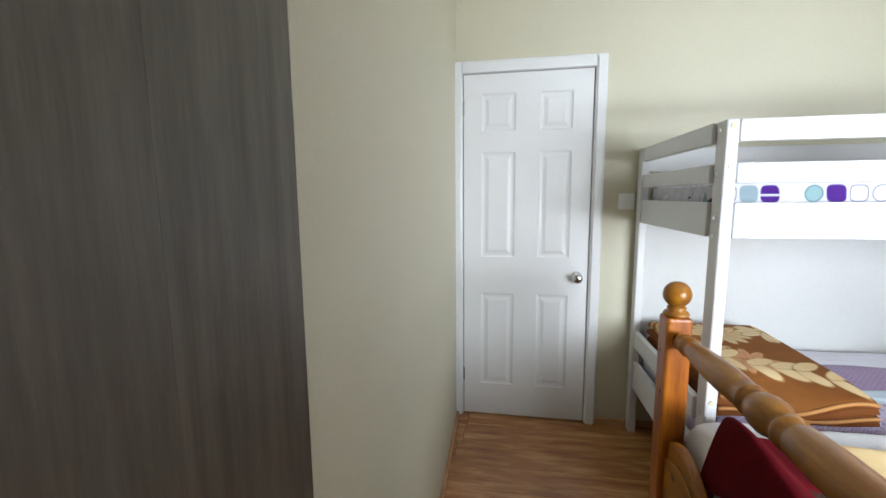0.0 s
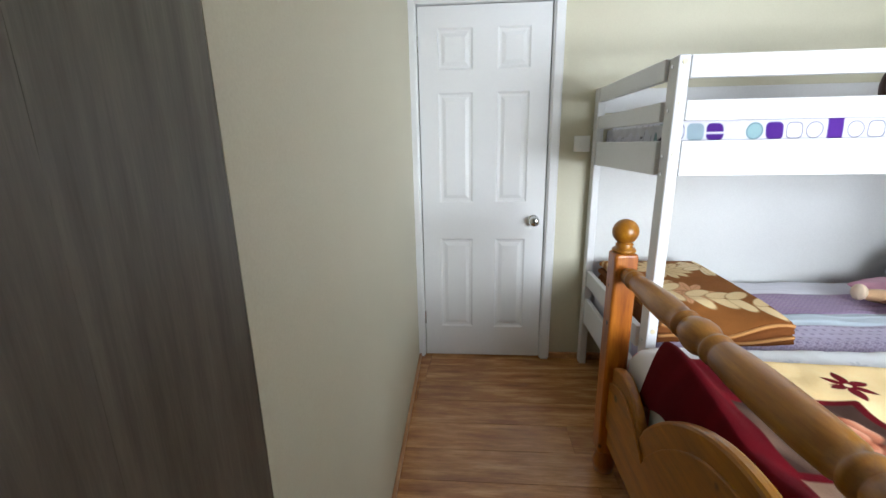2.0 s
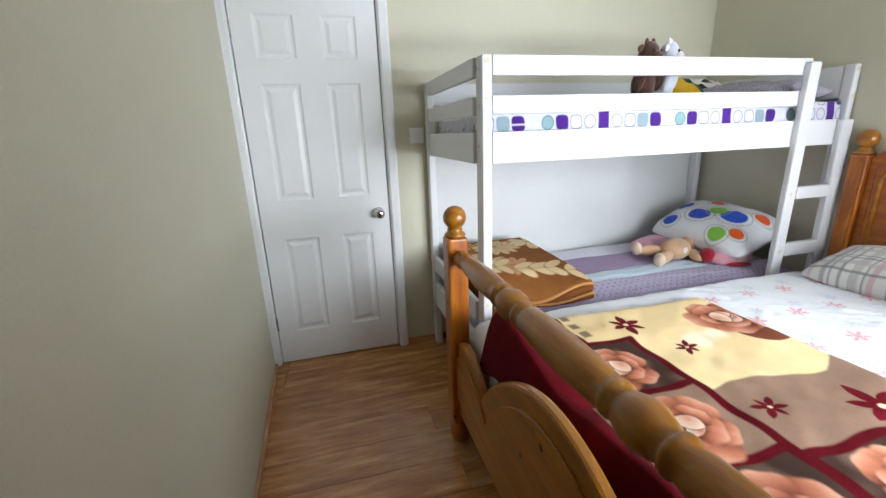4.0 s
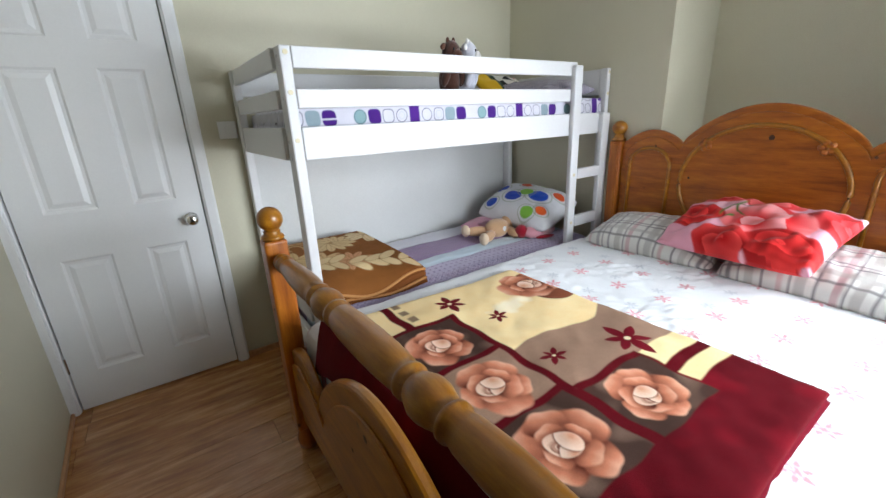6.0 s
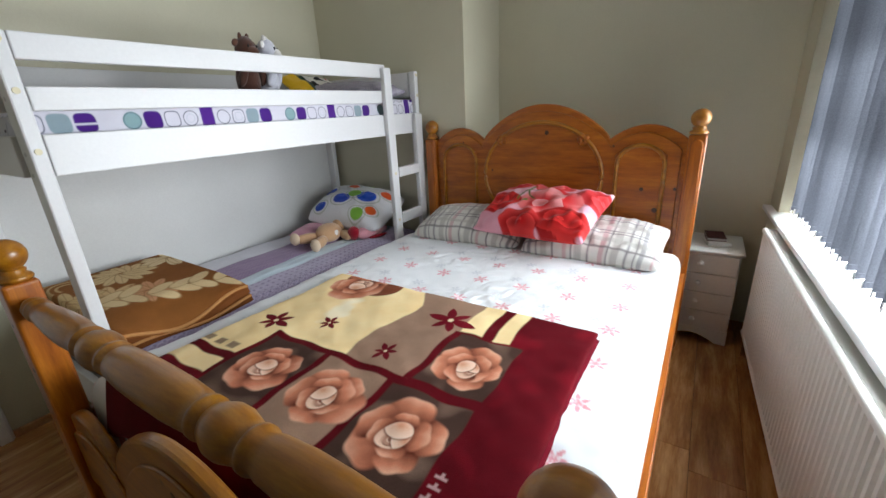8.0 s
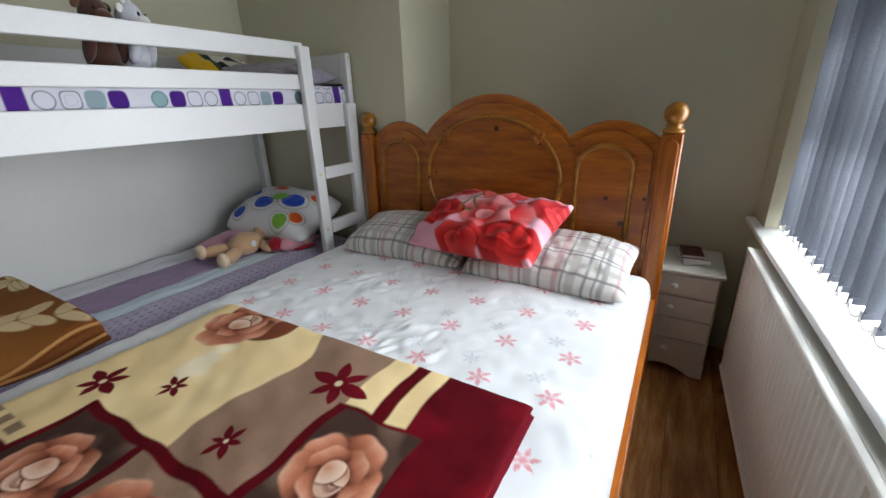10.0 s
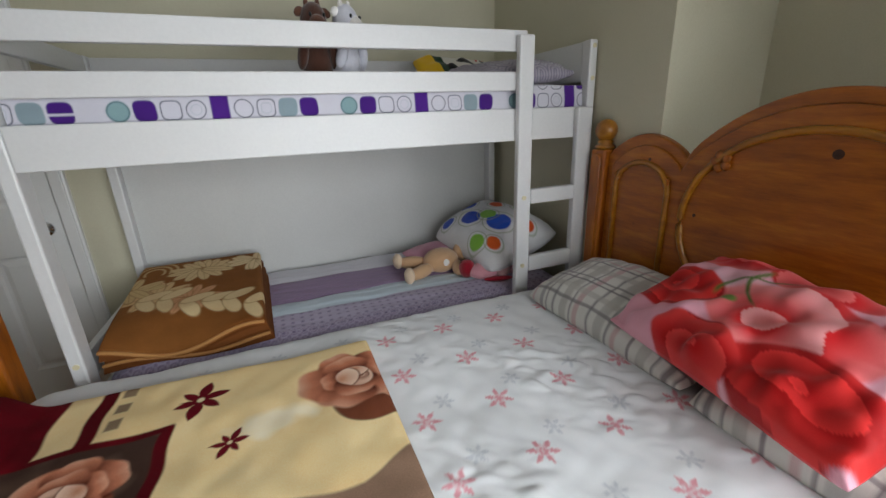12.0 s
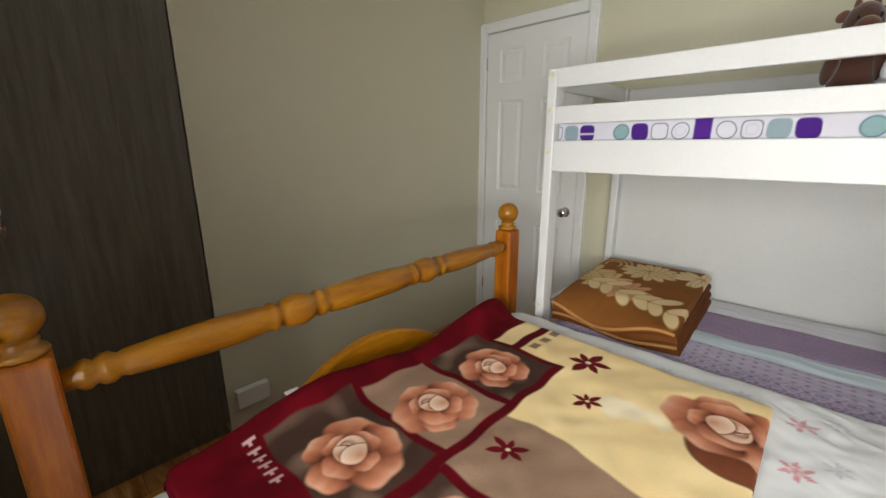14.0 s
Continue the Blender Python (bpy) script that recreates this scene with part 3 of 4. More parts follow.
# ---- bedside chest ----
ns = thing("bedside_chest", "small ivory four-drawer bedside chest with round knobs", "bedside table")
NX0, NX1, NY0, NY1 = 3.39, 3.725, -0.045, 0.305
part("carcass", box(NX0 + 0.012, NX1, NY0, NY1, 0.075, 0.522, 0.003), CREAMY, ns)
part("top", box(NX0 - 0.014, NX1 + 0.004, NY0 - 0.014, NY1 + 0.014, 0.523, 0.541, 0.006, 3), CREAMY, ns)
for k in range(4):
    z0 = 0.082 + k * 0.110
    dr = part("drawer", box(NX0 - 0.004, NX0 + 0.0115, NY0 + 0.006, NY1 - 0.006, z0, z0 + 0.104, 0.004, 2), CREAMY, ns)
    part("knob", lathe([(0.0, 0), (0.011, 0.002), (0.015, 0.010), (0.011, 0.018), (0.006, 0.022), (0.008, 0.026)], 16, "X", (NX0 - 0.030, (NY0 + NY1) / 2, z0 + 0.055)), CREAMY, dr, "", True)
skirt = [(NY0, 0.001), (NY0 + 0.05, 0.001)] + [(NY0 + 0.05 + (NY1 - NY0 - 0.1) * s, 0.001 + 0.045 * math.sin(math.pi * s)) for s in np.linspace(0.05, 0.95, 14)] + [(NY1 - 0.05, 0.001), (NY1, 0.001), (NY1, 0.08), (NY0, 0.08)]
part("plinth", board(skirt, "X", NX0 - 0.002, NX0 + 0.014), CREAMY, ns)
for y in (NY0, NY1 - 0.016):
    part("side_plinth", box(NX0 + 0.015, NX1, y, y + 0.016, 0.001, 0.0745), CREAMY, ns)
BOOKM = painted("maroon_book_cloth", lin(84, 30, 32), 0.5, 0.1)
PAPER = painted("paper", (0.72, 0.72, 0.70), 0.8, 0.03)
bx = thing("paper_box", "flat white box under a dark book on the bedside chest", "box", (3.55, 0.07, 0.5415), 12)
part("box_body", box(-0.075, 0.075, -0.055, 0.055, 0, 0.022, 0.002), PAPER, bx)
bk = thing("book", "closed dark maroon book lying on a white box", "book", (3.565, 0.08, 0.564), 6)
part("cover", box(-0.07, 0.07, -0.045, 0.045, 0.016, 0.020, 0.001), BOOKM, bk)
part("cover", box(-0.07, 0.07, -0.045, 0.045, 0.0, 0.004, 0.001), BOOKM, bk)
part("pages", box(-0.066, 0.066, -0.042, 0.042, 0.004, 0.016), PAPER, bk)

# ---- cloth ----
COTTON = printed("printed_cotton", 0.85, 700, 0.0005)
# fleece: pile 0.14 mottles the dye, sheen variation put into the colour
FLEECE = printed("fleece_pile", 0.85, 420, 0.0025, 0.14, 0.0)
PLUSH = printed("plush_fur", 0.95, 320, 0.004, 0.1, 0.4)
SATIN = printed("satin_print", 0.55, 500, 0.0004, 0.0, 0.1)


def eased(n):
    s = np.linspace(-1, 1, n)
    return np.sign(s) * (1 - (1 - np.abs(s)) ** 1.35) * 0.5 + s * 0.5


def pad(x0, x1, y0, y1, z0, h, nx, ny, dye, lift=None, p=14, q=0.22, skew=None):
    """Rounded slab of soft stuff as a top and a bottom sheet. dye(X, Y) colours it, lift(X, Y) adds folds."""
    U, V = np.meshgrid(eased(nx), eased(ny), indexing="ij")
    X, Y = (x0 + x1) / 2 + U * (x1 - x0) / 2, (y0 + y1) / 2 + V * (y1 - y0) / 2
    prof = np.clip((1 - np.abs(U) ** p) * (1 - np.abs(V) ** p), 0, 1) ** q
    C = dye(X, Y)
    Z = z0 + h * prof
    if lift is not None:
        Z = Z + lift(X, Y) * prof
    B = z0 + 0 * prof
    if skew is not None:
        X, Y, Z, B = skew(X, Y, Z, B)
    return [(X, Y, Z, C), (X[::-1], Y[::-1], B[::-1], C[::-1])]


def star(X, Y, px, py, ox, oy, r):
    """Eight-pointed snowflake stars on a lattice: 1 inside."""
    ix, iy = np.round((X - ox) / px), np.round((Y - oy) / py)
    dx, dy = X - ox - ix * px, Y - oy - iy * py
    a = np.arctan2(dy, dx) + 0.35 * ix + 0.2 * iy
    d = np.hypot(dx, dy)
    tip = np.abs(np.mod(a * 6 / 6.28319, 1) - 0.5) * 2
    edge = r * (0.34 + 0.82 * tip ** 1.15)
    return soft(d - edge, 0.004) * (0.55 + 0.45 * (np.cos(6 * a) > -0.3)) * (1 - 0.5 * soft(np.abs(d - r * 0.4) - 0.002, 0.003))


def sheet_dye(X, Y):
    C = flat_dye(X.shape, (0.75, 0.76, 0.775))
    C = mixin(C, 0.85 * star(X, Y, 0.2, 0.195, 2.426, 0.575, 0.033), lin(214, 128, 140))
    return mixin(C, 0.7 * star(X, Y, 0.2, 0.195, 2.493, 0.63, 0.026), lin(186, 190, 198))


def sheet_lift(X, Y):
    crease = wav(X, Y, 3, 9) * 0.006
    rumple = np.exp(-((X - 2.5) / 0.42) ** 2 - ((Y - 1.2) / 0.5) ** 2)
    ridges = np.clip(np.abs(wav(X * 0.5 + Y * 0.8, Y * 0.5 - X * 0.3, 8, 72)) - 0.25, 0, 1)
    patchy = np.clip(0.45 + 0.7 * wav(X, Y, 41, 7), 0, 1)
    return crease + rumple * patchy * (ridges * 0.020 + 0.003 * wav(X, Y, 43, 60)) + 0.003 * wav(X, Y, 12, 45)


TICKING = painted("pale_ticking", (0.72, 0.72, 0.70), 0.9, 0.03, 160, 0.002)
mt = thing("mattress", "thick mattress in a white sheet printed with pink and grey stars", "mattress")
tagged(cloth("fitted_sheet", pad(1.215, 3.185, 0.212, 1.750, 0.31, 0.278, 420, 330, sheet_dye, sheet_lift, 34, 0.16), COTTON, mt), "white sheet with pink star print")


part("mattress_body", box(1.222, 3.178, 0.222, 1.742, 0.312, 0.55, 0.03, 3), TICKING, mt, "pale quilted ticking under the sheet")


def rect(X, Y, x0, x1, y0, y1, w=0.006):
    d = np.maximum(np.maximum(x0 - X, X - x1), np.maximum(y0 - Y, Y - y1))
    return soft(d, w)


def bloom(X, Y, cx, cy, r, n=6, turn=0.3):
    """A flat flower of pointed petals with an open middle."""
    a, d = np.arctan2(Y - cy, X - cx) + turn, np.hypot(X - cx, Y - cy)
    f = np.mod(a * n / 6.28319, 1)
    tip = 1 - 2 * np.abs(f - 0.5)
    size = 1 + 0.16 * np.sin(np.floor(a * n / 6.28319) * 2.4)
    return soft(d - r * size * (0.34 + 0.80 * tip ** 0.85), 0.006) * (1 - soft(d - r * 0.14, 0.004))


def rose(C, X, Y, cx, cy, r, turn):
    """A full rose: broad soft outer petals, shaded at the foot, round a pale curled bud."""
    rng = np.random.RandomState(int(1000 * cx))
    foot, mid, rim = (np.array(lin(*c)) for c in ((88, 36, 22), (196, 122, 92), (226, 172, 144)))
    for ring, (rad, size, n) in enumerate(((0.62, 0.46, 5), (0.34, 0.36, 4))):
        for k in range(n):
            a = turn + 2 * math.pi * (k + 0.5 * ring) / n + rng.uniform(-0.2, 0.2)
            px, py = cx + r * rad * math.cos(a), cy + r * rad * math.sin(a)
            sz = r * size * rng.uniform(0.78, 1.22)
            ex, ey = ((X - px) * math.cos(a) + (Y - py) * math.sin(a)) / sz, (-(X - px) * math.sin(a) + (Y - py) * math.cos(a)) / sz
            d = np.hypot(ex * 1.15, ey * 0.88) + 0.05 * np.sin(5 * np.arctan2(ey, ex) + k)
            m = soft(d - 1, 0.16)[..., None]
            t = np.clip((ex + 0.62) / 1.5 + 0.025 * np.sin(ey * 9 + k), 0, 1)
            t = np.clip(t - 0.30 * np.clip(ey, 0, 1), 0, 1)[..., None]
            col = np.where(t < 0.6, foot + (mid - foot) * t / 0.6, mid + (rim - mid) * (t - 0.6) / 0.4)
            C = C * (1 - m) + col * m
    bx, by, br = cx + 0.10 * r * math.cos(turn), cy + 0.10 * r * math.sin(turn), 0.42 * r
    ex, ey = ((X - bx) * math.cos(turn) + (Y - by) * math.sin(turn)) / br, (-(X - bx) * math.sin(turn) + (Y - by) * math.cos(turn)) / br
    d, a = np.hypot(ex, ey * 1.25) + 0.04 * np.sin(3 * np.arctan2(ey, ex)), np.arctan2(ey, ex)
    C = mixin(C, 0.5 * soft(d - 1.15, 0.3), lin(84, 36, 24))
    pale = np.clip(0.7 + 0.4 * np.cos(a - 0.8) * d, 0, 1)[..., None]
    m = soft(d - 0.96, 0.10)[..., None]
    C = C * (1 - m) + (np.array(lin(176, 110, 84)) * (1 - pale) + np.array(lin(236, 202, 178)) * pale) * m
    # dark whorl at one end of the bud, and a broad pale petal folded over the other
    wx, wy = ex - 0.22, ey - 0.16
    w, wa = np.hypot(wx, wy * 1.2), np.arctan2(wy, wx)
    C = mixin(C, 0.65 * soft(w - 0.52, 0.25) * soft(d - 0.9, 0.1), lin(150, 86, 64))
    for rad, a0, wide in ((0.44, 0.9, 1.3), (0.27, 3.4, 1.5), (0.13, 0.4, 1.6)):
        on = np.clip((wide - np.abs(np.mod(wa - a0 + 3.14159, 6.28319) - 3.14159)) / 0.6, 0, 1) * soft(d - 0.93, 0.1)
        C = mixin(C, 0.8 * on * soft(np.abs(w - rad) - 0.03, 0.07), lin(92, 40, 28))
        C = mixin(C, 0.8 * on * soft(np.abs(w - rad - 0.08) - 0.03, 0.06), lin(238, 206, 182))
    for px, py, rad in ((-0.30, 0.62, 0.70), (-0.50, -0.38, 0.82)):
        f = np.hypot(ex - px, (ey - py) * 0.9) - rad
        on = soft(d - 0.95, 0.12)
        C = mixin(C, on * 0.75 * soft(np.abs(f) - 0.05, 0.10), lin(100, 46, 32))
        m = (on * soft(f + 0.04, 0.06))[..., None]
        t = np.clip(-f / rad * 1.1, 0, 1)[..., None]
        C = C * (1 - m) + (np.array(lin(242, 214, 192)) * (1 - t) + np.array(lin(206, 146, 116)) * t) * m
    return C


def throw_dye(X, Y):
    red, cream, taupe, brown = lin(86, 2, 14), lin(242, 214, 160), lin(150, 120, 100), lin(68, 48, 40)
    wob = 0.004 * np.sin(Y * 40) + 0.004 * np.sin(X * 37 + 1)
    X2, Y2 = X + wob, Y + 0.004 * np.sin(X * 33)
    C = flat_dye(X.shape, red)
    # brighter red streaks: the velvet highlights of the nap, put into the dye
    nap_sheen = np.clip(wav(X, Y * 1.4, 61, 16) + 0.5 * wav(X, Y, 63, 50), 0, 1)
    C = mixin(C, 0.55 * nap_sheen, lin(128, 10, 28))
    far = rect(X2, Y2, 1.665, 2.4, 0.80, 1.7)
    C = mixin(C, far, cream)
    C = mixin(C, rect(X2, Y2, 1.40, 1.67, 1.355, 1.7), cream)
    C = mixin(C, rect(X2, Y2, 1.462, 1.502, 1.34, 1.7), red)
    for k in range(3):
        C = mixin(C, rect(X, Y, 1.516, 1.546, 1.39 + 0.068 * k, 1.43 + 0.068 * k), lin(150, 126, 100))
    edge = 1.04 + 0.022 * np.sin((X - 1.66) * 13) + 0.35 * np.clip(X - 2.05, 0, 1)
    C = mixin(C, soft(Y - edge, 0.008) * rect(X2, Y2, 1.665, 2.4, 0.80, 1.7), taupe)
    C = mixin(C, rect(X2, Y2, 1.95, 2.4, 0.625, 0.80), cream)
    C = mixin(C, rect(X2, Y2, 1.93, 2.4, 0.682, 0.722), red)
    C = mixin(C, rect(X2, Y2, 1.64, 1.668, 0.55, 1.35), red)
    for (x0, x1, y0, y1), c in (((1.335, 1.638, 1.10, 1.335), brown), ((1.320, 1.635, 0.850, 1.075), taupe), ((1.305, 1.632, 0.580, 0.825), brown), ((1.675, 1.94, 0.575, 0.790), brown)):
        inner = rect(X2, Y2, x0, x1, y0, y1)
        C = mixin(C, inner, c)
        C = mixin(C, inner * 0.5 * np.clip(wav(X, Y, int(x0 * 99 + y0 * 77), 30), 0, 1), lin(150, 122, 104))
    C = mixin(C, rect(X2, Y2, 1.665, 1.95, 0.790, 0.815), red)
    C = rose(C, X, Y, 1.512, 1.210, 0.104, 2.9)
    C = rose(C, X, Y, 1.505, 0.955, 0.108, 3.2)
    C = rose(C, X, Y, 1.492, 0.698, 0.114, 2.6)
    C = rose(C, X, Y, 1.795, 0.682, 0.102, 3.5)
    C = mixin(C, 0.55 * soft(np.hypot((X - 1.89) / 0.09, (Y - 1.285) / 0.04) + 0.3 * wav(X, Y, 9, 60) - 1, 0.5), lin(250, 244, 225))
    for cx, cy, r, tn in ((1.711, 1.437, 0.062, 0.2), (1.793, 1.250, 0.036, 0.5), (1.998, 0.861, 0.078, 0.1), (1.742, 0.945, 0.040, 0.8)):
        C = mixin(C, bloom(X, Y, cx, cy, r, 6, tn), lin(104, 8, 24))
        C = mixin(C, soft(np.hypot(X - cx, Y - cy) - r * 0.13, 0.004), lin(240, 220, 180))
    for cx, cy, rx, ry, c in ((2.13, 1.26, 0.10, 0.07, lin(120, 66, 44)), (2.18, 1.30, 0.05, 0.05, lin(206, 150, 120))):
        d = np.hypot((X - cx) / rx, (Y - cy) / ry) + 0.10 * wav(X, Y, 21, 40)
        C = mixin(C, soft(d - 1, 0.08), c)
        C = mixin(C, 0.22 * soft(d - 1, 0.1) * np.clip(np.sin(14 * np.arctan2(Y - cy - ry, X - cx)), 0, 1), lin(128, 70, 50))
        C = mixin(C, 0.7 * soft(np.abs(d - 1) - 0.05, 0.06), lin(96, 48, 34))
    C = rose(C, X, Y, 2.085, 1.390, 0.13, 5.6)
    # woven mark as plain pale bars
    for k in range(6):
        x0 = 1.30 + 0.027 * k
        C = mixin(C, rect(X, Y, x0, x0 + 0.007, 0.538, 0.566, 0.003) + rect(X, Y, x0 + 0.007, x0 + 0.016, 0.548, 0.555, 0.003), lin(196, 158, 156))
    return C


def throw_lift(X, Y):
    slack = np.clip((1.36 - X) / 0.14, 0, 1)
    return 0.004 * wav(X, Y, 31, 12) + 0.002 * wav(X, Y, 33, 34) + slack * 0.010 * wav(X * 1.6, Y * 0.6, 35, 26)


def throw_skew(X, Y, Z, B):
    fall = np.clip((1.26 - X) / 0.06, 0, 1) ** 1.6 * 0.115 * (1 + 0.25 * np.sin(Y * 17))
    bulge = 0.042 * np.exp(-((X - 1.265) / 0.05) ** 2) * (1 + 0.6 * np.sin(Y * 9 + 1))
    slack = 0.02 * np.sin(X * 5.2 + 0.6)
    return X, Y + np.where(Y > 1.0, slack, -0.4 * slack) * np.abs(Y - 1.0), Z - fall + bulge, B - fall


tw = thing("rose_blanket", "folded crimson fleece blanket with cream panels and peach roses", "blanket")
cloth("top_layer", pad(1.20, 2.165, 0.400, 1.572, 0.598, 0.018, 420, 500, throw_dye, throw_lift, 30, 0.25, throw_skew), FLEECE, tw)
cloth("under_layer", pad(1.225, 2.158, 0.392, 1.565, 0.586, 0.012, 60, 80, lambda X, Y: flat_dye(X.shape, lin(100, 8, 26)), None, 30, 0.3, throw_skew), FLEECE, tw)
part("care_tag", box(1.236, 1.258, 0.668, 0.705, 0.668, 0.6695), PAPER, tw, "small white care tag")


# ---- pillows on the double bed ----
def plaid(U, V):
    C = flat_dye(U.shape, lin(214, 212, 206))
    for pos, w, c, k in ((-0.95, 0.012, (96, 90, 96), 0.8), (-0.74, 0.012, (100, 94, 100), 0.7), (-0.2, 0.012, (100, 94, 100), 0.7), (0.3, 0.012, (96, 90, 96), 0.7), (0.66, 0.012, (96, 90, 96), 0.7), (-0.86, 0.03, (110, 104, 108), 0.8), (-0.62, 0.05, (176, 172, 166), 0.7), (-0.48, 0.014, (120, 112, 116), 0.8), (-0.3, 0.03, (196, 148, 152), 0.6), (-0.1, 0.05, (170, 168, 164), 0.7), (0.04, 0.014, (104, 98, 104), 0.8), (0.22, 0.035, (190, 140, 146), 0.6), (0.4, 0.05, (172, 168, 162), 0.7), (0.55, 0.015, (112, 106, 112), 0.8), (0.74, 0.03, (140, 136, 140), 0.7), (0.9, 0.02, (196, 150, 154), 0.6)):
        C = mixin(C, k * soft(np.abs(U - pos) - w, 0.012), lin(*c))
    for pos, w, c, k in ((-0.78, 0.03, (120, 114, 116), 0.75), (-0.55, 0.06, (178, 174, 168), 0.6), (-0.3, 0.02, (110, 104, 110), 0.8), (-0.18, 0.02, (116, 110, 114), 0.75), (0.1, 0.07, (180, 176, 170), 0.6), (0.32, 0.02, (112, 106, 112), 0.8), (0.44, 0.02, (190, 142, 148), 0.6), (0.7, 0.06, (174, 170, 166), 0.65), (0.88, 0.025, (114, 108, 114), 0.8)):
        C = mixin(C, k * soft(np.abs(V - pos) - w, 0.016), lin(*c))
    return C


def rose_satin(U, V):
    """Large red roses with overlapping petals and a green stem on pale pink."""
    C = flat_dye(U.shape, lin(232, 168, 184))
    C = mixin(C, np.clip(wav(U, V, 2, 3) * 1.6, 0, 1) * 0.8, lin(242, 210, 218))
    for cx, cy, r, c0, c1, k in ((-0.55, 0.85, 0.42, (176, 18, 34), (232, 96, 110), 2.0), (0.95, 0.45, 0.40, (168, 14, 26), (224, 70, 84), 2.2), (0.10, 0.72, 0.34, (186, 30, 50), (232, 110, 124), 1.8), (0.22, -0.02, 0.56, (206, 36, 58), (246, 166, 190), 1.25), (-0.70, -0.12, 0.44, (150, 8, 16), (226, 52, 56), 2.6), (0.62, -0.66, 0.46, (152, 8, 16), (224, 50, 54), 2.2), (-0.1, -0.80, 0.36, (160, 10, 20), (226, 66, 72), 2.0)):
        d = np.hypot(U - cx, (V - cy) * 1.05) / r + 0.05 * wav(U, V, int(cx * 50 + 90), 7)
        a = np.arctan2(V - cy, U - cx)
        t = np.mod(d * k * 0.8 + 0.5 * np.sin(a + cx * 5) + 0.14 * np.sin(2 * a + cx * 9), 1) ** 1.1
        t = np.clip(t + 0.12 * wav(U, V, 77, 8), 0, 1)[..., None]
        m = soft(d - 1, 0.07)[..., None]
        C = C * (1 - m) + (np.array(lin(c0[0] + 14, c0[1], c0[2] * 0.7)) * (1 - t) + np.array(lin(c1[0], c1[1], c1[2] * 0.88)) * t) * m
    for x0, g in ((-0.26, 0.5), (-0.10, -0.35)):
        C = mixin(C, soft(np.abs(U - x0 - g * (V - 0.2) + 0.1 * np.sin(V * 6)) - 0.016, 0.02) * soft(np.abs(V - 0.3) - 0.3, 0.1), lin(84, 112, 44))
    return mixin(C, soft(np.hypot(U + 0.22, V + 0.02) - 0.06, 0.03), lin(110, 140, 60))


p1 = pillow("plaid_pillow", 0.40, 0.70, 0.15, lambda U, V: plaid(V, U), COTTON, 4, "flat pillow in grey, white and pink plaid against the headboard", hem=0.46, rounding=0.16, pinch=0.45)
spin(p1, 3.005, 1.300, 0.652, 0, -14, 2)
p2 = pillow("plaid_pillow", 0.40, 0.70, 0.15, lambda U, V: plaid(-V, U), COTTON, 9, "flat pillow in grey, white and pink plaid by the window side", hem=0.46, rounding=0.16, pinch=0.45)
spin(p2, 2.995, 0.610, 0.648, 0, -14, -1)
p3 = pillow("rose_cushion", 0.41, 0.66, 0.15, lambda U, V: rose_satin(-V, U), SATIN, 14, "satin pillow printed with large red roses, on the plaid pillows", crease=0.026, rounding=0.07, pinch=0.4)
spin(p3, 2.965, 0.885, 0.772, -3, -22, -10)

# ---- upper bunk ----
def dots_dye(X, Y):
    """Columns of rounded squares, discs and rings in purple, teal and grey on white, with a broad purple bar in every tenth."""
    C = flat_dye(X.shape, lin(208, 206, 216))
    px, pz = 0.064, 0.068
    ix, iz = np.round((X - 1.849) / px), np.round((Y - 1.330) / pz)
    col = np.mod(ix + 3 * iz * (np.mod(ix, 10) != 0), 10)
    dx, dz = X - 1.849 - ix * px, Y - 1.330 - iz * pz
    q = np.where(np.isin(col, (1, 6, 9)), 2.0, 3.6)
    skew = dx + 0.06 * dz * np.sin(ix * 1.7)
    d = ((np.abs(skew) / 0.0285) ** q + (np.abs(dz) / 0.0290) ** q) ** (1 / q) - 1
    inside, ring = soft(d, 0.10), soft(np.abs(d + 0.10) - 0.055, 0.07)
    split = 1 - soft(np.abs(dz + 0.004) - 0.003, 0.003) * (col == 4) * (np.mod(ix, 3) == 0)
    for kinds, c in (((4, 7), (70, 32, 120)), ((3,), (138, 156, 164)), ((6,), (134, 164, 168))):
        C = mixin(C, inside * split * np.isin(col, kinds), lin(*c))
    C = mixin(C, ring * 0.9 * np.isin(col, (1, 2, 8, 9)), lin(66, 72, 92))
    C = mixin(C, ring * 0.7 * (col == 6), lin(60, 84, 96))
    C = mixin(C, soft(np.abs(d + 0.5) - 0.04, 0.06) * 0.4 * np.isin(col, (2, 9)), lin(150, 164, 172))
    C = mixin(C, 1.0 * (np.mod(ix, 10) == 0), lin(208, 206, 216))
    return mixin(C, (np.mod(ix, 10) == 0) * soft(np.abs(dx) - 0.025, 0.004), lin(78, 36, 130))


um = thing("bunk_mattress", "upper mattress in a white cover with purple and teal rounded squares", "mattress", group="bunk mattresses")
Xg, Zg = grid(1.347, 3.195, 700, 1.226, 1.385, 60)
bul = 0.008 * np.sin((Zg - 1.226) / 0.159 * np.pi)
top = pad(1.347, 3.195, 1.840, 2.632, 1.3, 0.09, 200, 120, lambda X, Y: dots_dye(X, Y * 0.6), lambda X, Y: 0.004 * wav(X, Y, 5, 12), 26, 0.3)
cloth("cover", [(Xg, 1.842 - bul + 0.002 * wav(Xg, Zg * 2, 6, 30), Zg, dots_dye(Xg, Zg)), top[0]], COTTON, um)
Yg, Zg2 = grid(1.842, 2.63, 200, 1.226, 1.36, 30)
